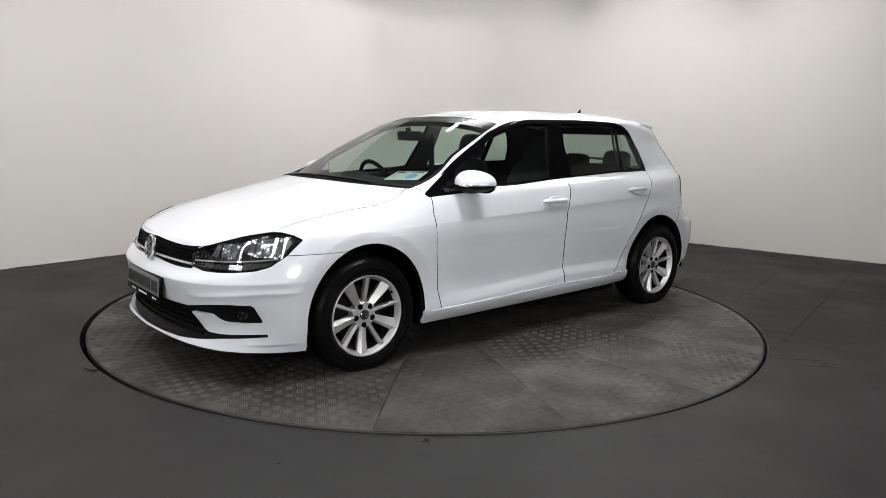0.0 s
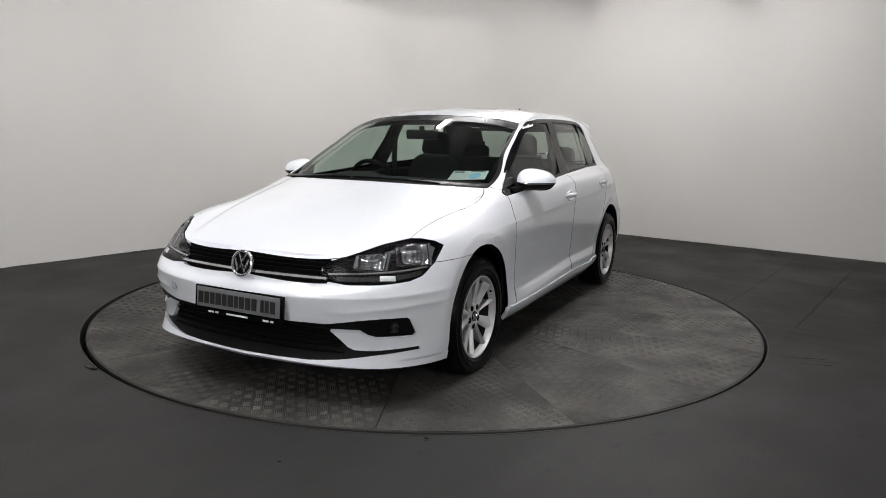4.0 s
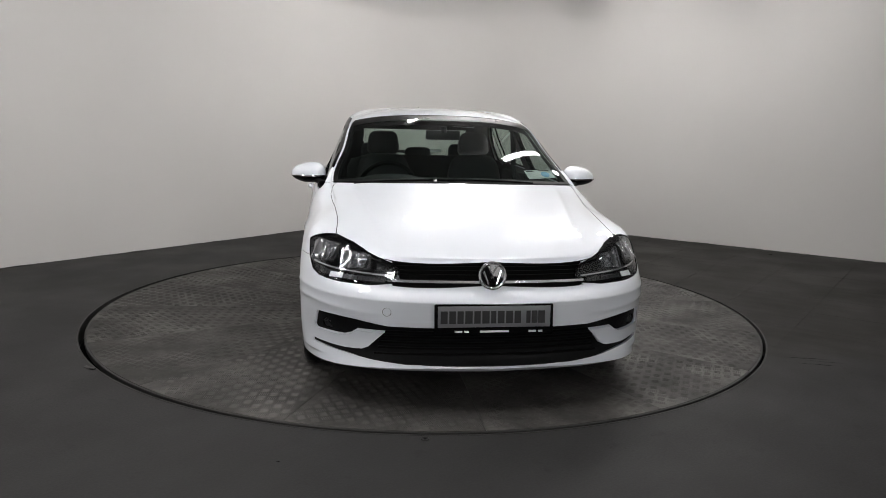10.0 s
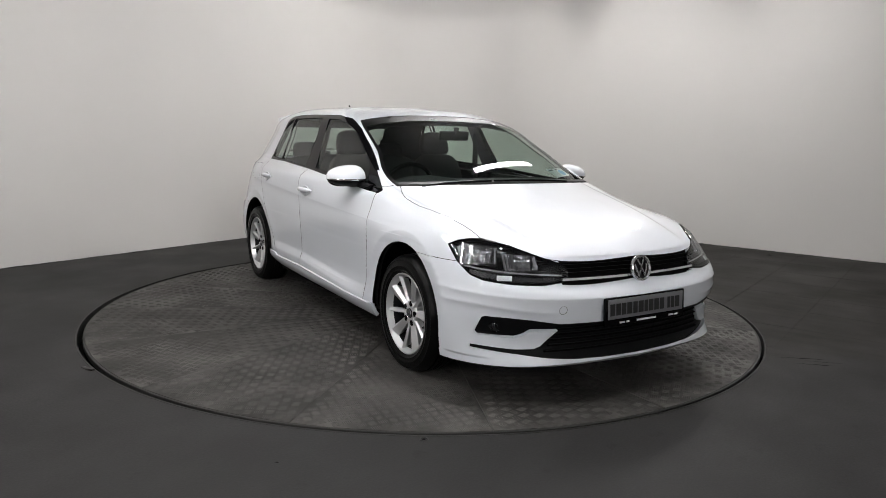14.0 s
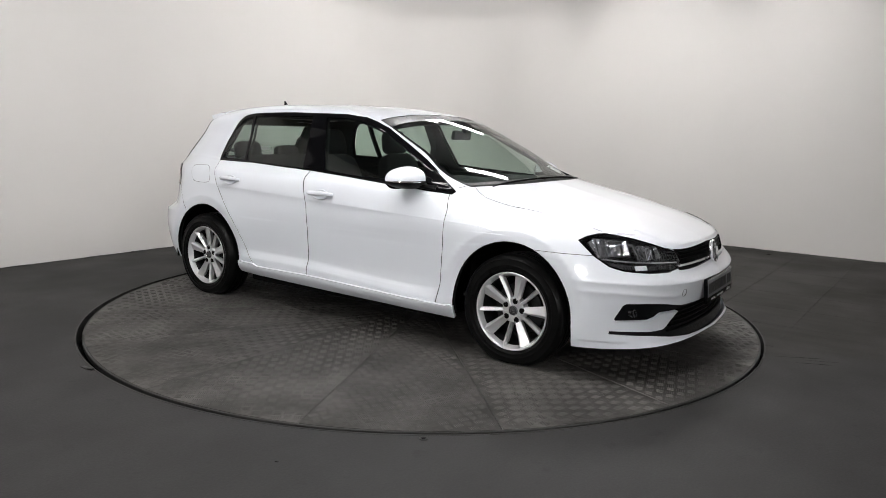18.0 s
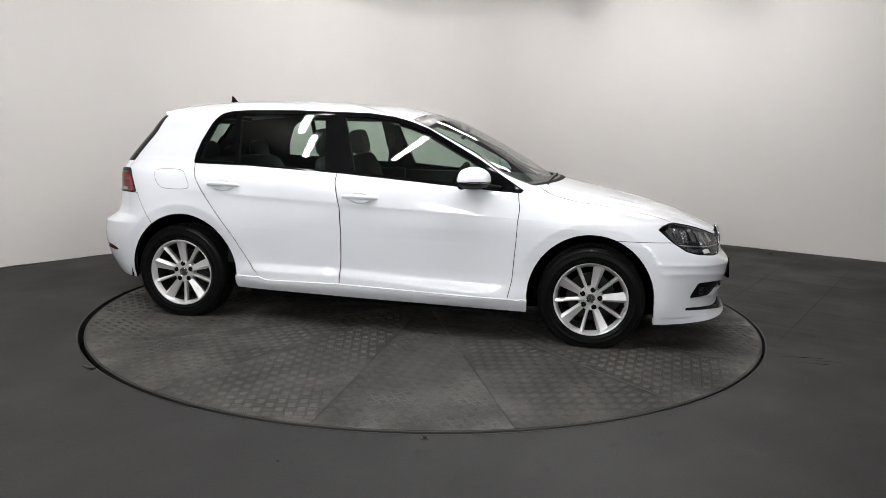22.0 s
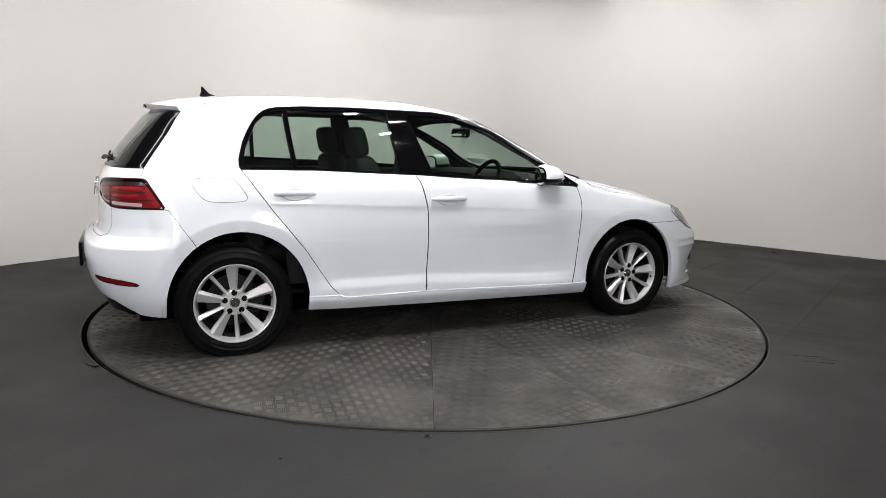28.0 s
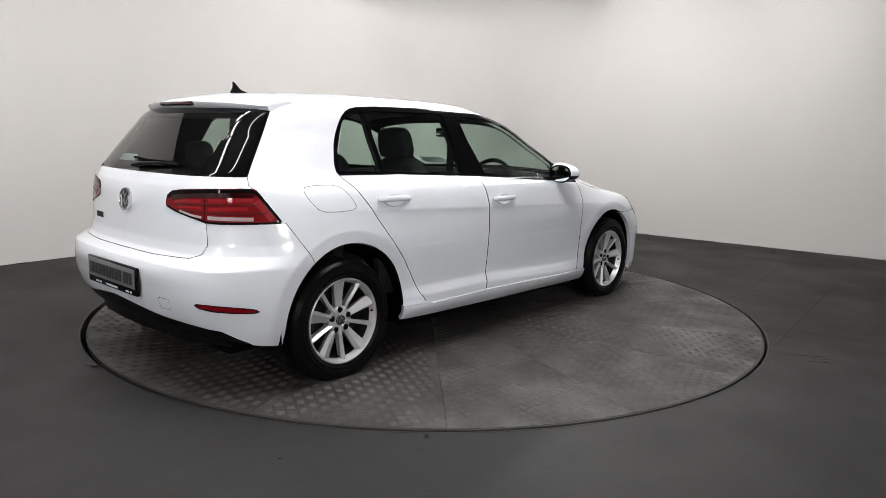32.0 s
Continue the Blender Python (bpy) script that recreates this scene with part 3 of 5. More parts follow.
def inside(outline, u, v):
    odd, j = False, len(outline) - 1
    for i in range(len(outline)):
        (x0, y0), (x1, y1) = outline[i], outline[j]
        if (y0 > v) != (y1 > v) and u < (x1 - x0) * (v - y0) / (y1 - y0) + x0:
            odd = not odd
        j = i
    return odd


def arch(wx, rx, rz):
    top = [(wx + rx * math.cos(a), .29 + rz * math.sin(a)) for a in np.linspace(0, math.pi, 29)]
    return [(wx + rx + .006, .05)] + top + [(wx - rx - .006, .05)]


ARCHES = [arch(1.306, .364, .381), arch(-1.287, .372, .389)]
WINDOWS = [(-1.252, 1.002), (-1.264, 1.015), (-1.262, 1.06), (-1.235, 1.15), (-1.208, 1.205), (-1.177, 1.257), (-1.150, 1.291), (-1.118, 1.317), (-1.083, 1.332), (-1.03, 1.342), (-.892, 1.350), (-.60, 1.353),
           (-.367, 1.348), (-.10, 1.342), (.067, 1.323), (.17, 1.295), (.282, 1.254), (.496, 1.140), (.621, 1.073), (.895, .905), (.879, .890),
           (.107, .946), (-.258, .971), (-.90, .998)]
QUARTER_PANE = [(-1.240, 1.022), (-1.220, 1.119), (-1.154, 1.258), (-1.106, 1.302), (-1.008, 1.322), (-.974, 1.014)]
REAR_PANE = [(-.982, 1.326), (-.394, 1.328), (-.345, .984), (-.948, 1.012)]
FRONT_PANE = [(-.262, 1.318), (-.10, 1.316), (.05, 1.298), (.17, 1.266), (.286, 1.224), (.498, 1.108), (.625, 1.034), (.69, .925), (.10, .962), (-.145, .982)]
FRONT_DOOR = [(.868, .889), (.882, .80), (.873, .70), (.870, .62), (.853, .375), (.828, .262), (-.218, .288), (-.209, .45), (-.207, .603), (-.215, .767),
              (-.262, .975), (-.30, 1.10), (.60, 1.05), (.80, .95)]
REAR_DOOR = [(-.262, .975), (-.215, .767), (-.207, .603), (-.209, .45), (-.218, .288), (-.70, .284), (-.745, .298), (-.797, .352), (-.937, .566),
             (-1.105, .778), (-1.195, .905), (-1.258, 1.006), (-1.20, 1.10), (-.30, 1.10)]
FUEL = [(-1.512, .925), (-1.510, .945), (-1.492, .958), (-1.40, .962), (-1.325, .958), (-1.292, .945), (-1.250, .885), (-1.238, .858), (-1.250, .842), (-1.30, .836),
        (-1.40, .836), (-1.452, .845), (-1.490, .885)]
HEADLIGHT = [(-.852, .713), (-.914, .733), (-.998, .744), (-1.073, .745), (-1.126, .739), (-1.265, .721), (-1.40, .695), (-1.615, .648), (-1.655, .625),
             (-1.671, .583), (-1.64, .566), (-1.52, .556), (-1.332, .562), (-1.131, .574), (-1.037, .592), (-.938, .641)]
TAIL = [(-1.607, .872), (-1.59, .915), (-1.537, .938), (-1.289, .952), (-1.011, .957), (-.98, .945), (-.933, .902), (-.818, .800), (-1.041, .797), (-1.292, .797),
        (-1.34, .808), (-1.519, .838), (-1.59, .856)]
REFLECTOR = [(-1.367, .454), (-1.225, .453), (-.985, .434), (-.938, .411), (-1.065, .412), (-1.305, .428)]
INTAKE = [(-.05, .376), (.256, .374), (.465, .378), (.615, .404), (.70, .412), (.770, .411), (.779, .402), (.790, .330), (.783, .320), (.66, .318), (.630, .328),
          (.600, .350), (.472, .347), (.545, .272), (.575, .260), (.65, .258), (.80, .266), (.802, .252), (.65, .240), (.52, .220), (.386, .208), (.144, .202), (-.05, .202)]
HOOD_SEAM = [(.87, .699), (.93, .699), (.957, .702), (1.01, .725), (1.074, .732), (1.195, .722), (1.321, .706), (1.52, .690), (1.66, .688), (1.765, .693)]
TAILGATE = [(-.05, 1.45), (.50, 1.45), (.578, 1.36), (.592, 1.290), (.613, 1.21), (.633, 1.140), (.683, 1.005), (.705, .968), (.66, .94), (.60, .90), (.604, .782), (.614, .70), (.60, .66), (.548, .640),
            (.31, .634), (-.05, .636)]
GATE_UP = [(-3, 1.42), (-.930, 1.42), (-.940, 1.360), (-.962, 1.286), (-1.008, 1.146), (-1.052, 1.005), (-1.036, .969), (-1.011, .956), (-1.06, .90), (-3, .90)]
DIFFUSER = [(-.05, .405), (.16, .388), (.433, .352), (.62, .338), (.713, .324), (.776, .262), (.80, .20), (-.05, .20)]
BUMPER_REAR = [(-1.63, .800), (-1.581, .722), (-1.523, .639), (-1.50, .60)]



def rounded(outline, times):
    """Cuts the corners of a closed outline."""
    for _ in range(times):
        outline = [(a[0] * (1 - q) + b[0] * q, a[1] * (1 - q) + b[1] * q) for a, b in zip(outline, outline[1:] + outline[:1]) for q in (.25, .75)]
    return outline


FUEL, TAIL, REFLECTOR = rounded(FUEL, 1), rounded(TAIL, 1), rounded(REFLECTOR, 1)
high = lambda p: p.y > .45
for outline in ARCHES:
    cut("side", outline, lambda p: p.y > .6, closed=False)
for outline in (WINDOWS, QUARTER_PANE, REAR_PANE, FRONT_PANE, FRONT_DOOR, REAR_DOOR, FUEL):
    cut("side", outline, high)
cut("side", [(-1.0, .300), (.97, .300)], high, closed=False)
cut("side", BUMPER_REAR, high, closed=False)
cut("side", [(1.45, .643), (1.86, .643)], high, closed=False)
cut("nose", HEADLIGHT, lambda p: p.x > 1.5 and p.y > .3)
cut("front", INTAKE, lambda p: p.x > 1.6)
cut("top", HOOD_SEAM, lambda p: .72 < p.z < .97 and p.x > .8, closed=False)
cut("tail", TAIL, lambda p: p.x < -1.4)
cut("tail", REFLECTOR, lambda p: p.x < -1.4 and p.z < .6)
cut("front", [q for q in TAILGATE if q[1] < .95], lambda p: p.x < -1.3 and p.z < .95, closed=False)
cut("tail", GATE_UP[1:-1], lambda p: p.x < -1.2 and p.z > .85, closed=False)
cut("front", [(-.05, 1.004), (.72, 1.004)], lambda p: p.x < -1.5, closed=False)
cut("front", DIFFUSER, lambda p: p.x < -1.5 and p.z < .5)


def seam_at(x):
    for (x0, y0), (x1, y1) in zip(HOOD_SEAM, HOOD_SEAM[1:]):
        if x0 <= x <= x1:
            return y0 + (y1 - y0) * (x - x0) / (x1 - x0)
    return 1.0 if x > 1.7 else HOOD_SEAM[0][1]


def region(f):
    c = f.calc_center_median()
    k, s = (f[KL] + .5) / NK, (f[SL] + .5) / NS
    x, y, z = c
    if y > .5:
        u = (x, z)
        if any(inside(o, *u) for o in ARCHES):
            return "hole"
        if inside(WINDOWS, *u) and y > .55 and k > 6.5 and s > 3.2:
            return "quarter_pane" if inside(QUARTER_PANE, *u) else "rear_pane" if inside(REAR_PANE, *u) else "front_pane" if inside(FRONT_PANE, *u) else "window_trim"
    if x > 1.5 and inside(HEADLIGHT, *flat("nose", c)):
        return "headlight"
    if 8 < k < 10 and s < 3:
        return "windscreen_border" if s > 2.76 or k > 9.72 or k < 8.03 else "windscreen"
    if x > 1.6 and inside(INTAKE, y, z):
        return "intake"
    if 4 < k < 5.11 and s < 1.08 and x > 1.5:
        return "grille"
    if x > 1.45 and (z < .643 or (k < 5.11 and s < 2.0)):
        return "front_bumper"
    if 5.11 < k < 8 and x > .87 and y < seam_at(x) and s < 5 and (k < 7.93 or s < 3):
        return "cowl" if k > 7.93 else "hood"
    if 7.93 < k < 8 and s < 3:
        return "cowl"
    if x < -1.4:
        if inside(TAIL, *flat("tail", c)):
            return "tail_lamp"
        if z < .6 and inside(REFLECTOR, *flat("tail", c)):
            return "reflector"
        if k < 10.6 and (inside(GATE_UP, *flat("tail", c)) if z > .93 else inside(TAILGATE, y, z)):
            return ("rear_window_border" if y > .50 or k > 9.75 else "rear_window") if z > 1.004 else "tailgate"
        if z < .5 and inside(DIFFUSER, y, z):
            return "diffuser"
    if x < -1.4 and z < .80:
        lim = np.interp(z, [.599, .60, .639, .722, .80], [-1.40, -1.50, -1.523, -1.581, -1.63])
        if x < lim:
            return "rear_bumper"
    if y > .5 and k < 8.5 and inside(FRONT_DOOR, x, z):
        return "front_door"
    if y > .5 and k < 8.5 and inside(REAR_DOOR, x, z):
        return "rear_door"
    if y > .5 and z < np.interp(x, [.80, .86], [.30, .262]) and -1.0 < x < .97:
        return "sill"
    if y > .6 and inside(FUEL, x, z):
        return "fuel_flap"
    if x > .80 and k < 8 and y > .3:
        return "fender"
    if k > 10.25:
        return "roof"
    return "body_side"


REGIONS = {}
for f in skin.faces:
    REGIONS.setdefault(region(f), []).append(f)


def even_panes(keys, axis, terms, bulge=0.0):
    """Gives panes one even curve: a smooth function of the other two axes, for places and normals alike."""
    vs = list({v for key in keys for f in REGIONS[key] for v in f.verts})
    A = np.array([terms(*v.co) for v in vs])
    c, *_ = np.linalg.lstsq(A, np.array([v.co[axis] for v in vs]), rcond=None)
    even = lambda p: float(np.dot(terms(*p), c)) + bulge * (1 - ((p[2] - 1.165) / .17) ** 2)
    shape = {}
    for v in vs:
        p = v.co.copy()
        n = Vector([0, 0, 0])
        n[axis] = 1
        for k in range(3):
            if k != axis:
                a, b = p.copy(), p.copy()
                a[k], b[k] = a[k] - .005, b[k] + .005
                n[k] = -(even(b) - even(a)) / .01
        n.normalize()
        if n.dot(v[NL]) < 0:
            n = -n
        p[axis] = even(p)
        shape[v] = (p, n)
    return shape


EVEN = even_panes(["front_pane", "rear_pane", "quarter_pane"], 1, lambda x, y, z: (1, x, z, x * x, x * z), .013)
EVEN.update(even_panes(["windscreen"], 2, lambda x, y, z: (1, x, x * x, y * y, y ** 4, x * y * y)))
EVEN.update(even_panes(["rear_window"], 0, lambda x, y, z: (1, z, z * z, y * y, y ** 4, z * y * y)))


GLAZED = ("windscreen", "rear_window", "door_window", "quarter_window")


def panel(name, keys, mat, side=1, both=False, gap=.0016, lip=.012, label="", parent=None, push=None, offset=0.0, edge=None):
    """A skin panel: the faces of some regions, drawn in by the gap at its edges, with a folded lip. side -1: the right one; both: one piece across the middle."""
    bm = bmesh.new()
    nl = bm.verts.layers.float_vector.new("n")
    for sg in ((1, -1) if both else (side,)):
        made = {}
        for key in keys:
            for f in REGIONS.get(key, ()):
                vs = []
                for v in f.verts:
                    if v not in made:
                        co, n = EVEN.get(v, (v.co, v[NL])) if name in GLAZED else (v.co, v[NL])
                        w = bm.verts.new((co.x, co.y * sg, co.z))
                        w[nl] = Vector((n.x, n.y * sg, n.z)).normalized()
                        made[v] = w
                    vs.append(made[v])
                try:
                    bm.faces.new(vs if sg > 0 else vs[::-1])
                except ValueError:
                    pass
    if both:
        bmesh.ops.remove_doubles(bm, verts=[v for v in bm.verts if abs(v.co.y) < 2e-4], dist=3e-4)
    bm.normal_update()
    for f in bm.faces:
        if f.normal.dot(f.verts[0][nl]) < 0:
            f.normal_flip()
    bm.normal_update()
    rim = [e for e in bm.edges if len(e.link_faces) == 1]
    shift = {}
    for e in rim:
        f = e.link_faces[0]
        d = f.normal.cross(e.verts[1].co - e.verts[0].co).normalized()
        if d.dot(f.calc_center_median() - e.verts[0].co) < 0:
            d = -d
        for v in e.verts:
            shift[v] = shift.get(v, Vector()) + d
    for v, d in shift.items():
        if d.length > 1e-5:
            v.co += d.normalized() * gap
    for v in bm.verts:
        if push:
            v.co += Vector(push)
        if offset:
            v.co += v[nl] * offset
    skin_faces = set(bm.faces)
    if lip:
        low = {v: bm.verts.new(v.co - v[nl] * lip) for v in shift}
        for v, w in low.items():
            w[nl] = v[nl]
        for e in rim:
            a, b = e.verts
            loop = e.link_loops[0]
            if loop.vert is a:
                a, b = b, a
            bm.faces.new((a, b, low[b], low[a])).material_index = 1 if edge else 0
    for f in bm.faces:
        f.smooth = True
    me = bpy.data.meshes.new(name)
    bm.normal_update()
    bm.verts.index_update()
    bm.faces.ensure_lookup_table()
    normals = []
    for f in bm.faces:
        for v in f.verts:
            normals.append(tuple(v[nl]) if f in skin_faces else tuple(f.normal))
    bm.verts.layers.float_vector.remove(nl)
    bm.to_mesh(me)
    bm.free()
    me.normals_split_custom_set(normals)
    me.materials.append(mat)
    if edge:
        me.materials.append(edge)
    ob = new(name, me)
    ob.parent = parent or car
    if not parent:
        ob.location = (-CX, -CY, 0)
    return tagged(ob, label)


panel("hood", ["hood"], PAINT, both=True, edge=SEAL, gap=.0022, label="white hood with raised edges")
panel("cowl_panel", ["cowl"], SEAL, both=True, gap=0, label="black plastic cowl")
panel("roof", ["roof"], PAINT, both=True, gap=.0004, lip=.003)
panel("front_bumper", ["front_bumper"], PAINT, both=True, lip=.03, label="white front bumper with dark intakes")
panel("rear_bumper", ["rear_bumper"], PAINT, both=True, lip=.02, edge=SEAL)
panel("rear_diffuser", ["diffuser"], PLASTIC, both=True, push=(.012, 0, 0), label="black plastic lower bumper")
bm = bmesh.new()
rows = []
for y in np.linspace(-.66, .66, 23):
    q = abs(y) / .66
    xb, zb = -2.005 + .125 * q ** 2.4, .335 - .045 * q ** 2
    low = .225 - .012 * math.exp(-((abs(y) - .45) / .12) ** 4)
    rows.append([bm.verts.new((xb + a, y, z)) for a, z in ((.045, zb), (.020, zb - .03), (.036, low + .012), (.060, low), (.26, low - .01), (.26, zb))])
for a, b in zip(rows, rows[1:]):
    for k in range(6):
        bm.faces.new((a[k], a[(k + 1) % 6], b[(k + 1) % 6], b[k]))
bm.faces.new(rows[0])
bm.faces.new(rows[-1][::-1])
bmesh.ops.recalc_face_normals(bm, faces=bm.faces)
car_part("rear_valance", bm, PLASTIC, "black plastic valance under the rear bumper", angle=30)
tailgate = panel("tailgate", ["tailgate"], PAINT, both=True, edge=SEAL, gap=.0016, label="white tailgate")
panel("windscreen", ["windscreen"], SCREEN, both=True, gap=0, lip=0, label="clear tinted windscreen", offset=-.002)
panel("windscreen_border", ["windscreen_border"], FRIT, both=True, gap=.001, lip=.006, label="black glass border", offset=-.002)
panel("rear_window", ["rear_window"], DARK_PANE, both=True, gap=0, lip=0, label="dark tinted rear window")
panel("rear_window_border", ["rear_window_border"], GLOSS, both=True, gap=.001, lip=.006, label="black glass border")
panel("lower_grille", ["intake"], PLASTIC, both=True, gap=-.004, lip=0, push=(-.022, 0, 0), label="black plastic lower intake")
grille = panel("radiator_grille", ["grille"], SEAL, both=True, gap=-.003, lip=0, push=(-.016, 0, 0), label="black plastic grille")
for side in (1, -1):
    quarter = ["body_side"] + (["fuel_flap"] if side > 0 else [])
    panel("body_side", quarter, PAINT, side, gap=.0012, edge=SEAL)
    panel("fender", ["fender"], PAINT, side, edge=SEAL)
    panel("sill", ["sill"], PAINT, side, gap=-.003, lip=.02, offset=.011)
    for key, pane in (("front_door", "front_pane"), ("rear_door", "rear_pane")):
        door = panel(key, [key], PAINT, side, gap=.003, edge=SEAL)
        panel("door_window", [pane], PANE, side, gap=0, lip=0, label="green-tinted door window", parent=door, offset=-.012)
    panel("quarter_window", ["quarter_pane"], PANE, side, gap=0, lip=0, label="small fixed green-tinted window", offset=-.012)
    panel("window_trim", ["window_trim"], TRIM_BLACK, side, gap=.001, lip=.008, label="black window surround", offset=-.001)
    if side < 0:
        panel("fuel_flap", ["fuel_flap"], PAINT, side, gap=.0012, edge=SEAL)
# dark inner shell behind all the painted panels
panel("inner_shell", ["hood", "front_bumper", "rear_bumper", "tailgate", "body_side", "fender", "sill", "front_door", "rear_door", "fuel_flap", "cowl",
                      "windscreen_border", "rear_window_border", "window_trim", "intake", "grille", "diffuser", "reflector", "tail_lamp"], LINER, both=True, gap=0, lip=0, offset=-.034,
      label="dark inner trim")


# ---- car: fittings ----
from mathutils.bvhtree import BVHTree

TREE = BVHTree.FromBMesh(skin)


def on_skin(start, way):
    """The skin's point and outward normal met from start along way (left half; the right is its mirror image)."""
    sg = -1 if start[1] < 0 else 1
    hit, n, _, _ = TREE.ray_cast(Vector((start[0], abs(start[1]), start[2])), Vector((way[0], way[1] * sg, way[2])).normalized())
    if hit is None:
        hit, n, _, _ = TREE.find_nearest(Vector((start[0], abs(start[1]), start[2])))
    if n.dot(Vector((way[0], way[1] * sg, way[2]))) > 0:
        n = -n
    return Vector((hit.x, hit.y * sg, hit.z)), Vector((n.x, n.y * sg, n.z))


def from_front(y, z):
    return on_skin((4, y, z), (-1, 0, 0))


def from_rear(y, z):
    return on_skin((-4, y, z), (1, 0, 0))


def from_side(x, z, side=1):
    return on_skin((x, 4 * side, z), (0, -side, 0))


def strip(points, normals, wide, proud, bm=None):
    """A band that follows the skin: wide in the z direction, standing proud of it."""
    bm = bm or bmesh.new()
    rows = []
    for i, (p, n) in enumerate(zip(points, normals)):
        d = (points[min(i + 1, len(points) - 1)] - points[max(i - 1, 0)]).normalized()
        up = n.cross(d).normalized() * (wide / 2)
        rows.append([bm.verts.new(q) for q in (p - up - n * .004, p - up * .8 + n * proud, p + up * .8 + n * proud, p + up - n * .004)])
    for a, b in zip(rows, rows[1:]):
        for k in range(4):
            bm.faces.new((a[k], a[(k + 1) % 4], b[(k + 1) % 4], b[k]))
    bm.faces.new(rows[0])
    bm.faces.new(rows[-1][::-1])
    bmesh.ops.recalc_face_normals(bm, faces=bm.faces)
    return bm


# wheels
def spoke(bm, turn, w0, w1, lean, r0=.036, r1=.205):
    """A spoke with a sharp ridge: its crest lies off the middle, so that one flank is wide and one narrow."""
    rows = []
    for u in np.linspace(0, 1, 9):
        r = r0 + (r1 - r0) * u
        w = w0 + (w1 - w0) * u
        top = .064 + .020 * u ** 1.5
        mid = lean * w
        low = .010 + .14 * w
        pts = [(-w * .40, top - .045), (-w * .48, top - low - .004), (-w / 2, top - low), (mid, top), (w / 2, top - low), (w * .48, top - low - .004), (w * .40, top - .045)]
        rows.append([bm.verts.new(pose(0, 0, 0, 0, turn, 0) @ Vector((r, h, q))) for q, h in pts])
    for a, b in zip(rows, rows[1:]):
        for k in range(6):
            bm.faces.new((a[k], a[k + 1], b[k + 1], b[k]))


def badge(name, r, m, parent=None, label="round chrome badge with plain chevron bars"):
    """A round badge that faces along -y of its own axes."""
    ob = car_part(name, lathe([(r * .80, -.006), (r * .90, -.011), (r * .98, -.008), (r, 0), (r * .97, .006), (r * .78, .004)], 40, close=True), BADGE_CHROME, label, parent)
    disc = lathe([(.0005, -.003), (r * .82, -.002), (r * .82, .006)], 32)
    part("badge_face", disc, GLOSS, ob, "black disc")
    bm = bmesh.new()
    s = r * .72
    for pts in (((-.42, .88), (0, .12), (.42, .88)), ((-.86, .40), (-.40, -.80), (0, .02), (.40, -.80), (.86, .40))):
        tube([(x * s * 1.02, -.005, z * s * 1.02) for x, z in pts], r * .085, 6, bm)
    part("chevron", bm, BADGE_CHROME, ob, "chrome chevron bars")
    ob.matrix_basis = (Matrix.Translation((-CX, -CY, 0)) if not parent else Matrix()) @ m
    return ob


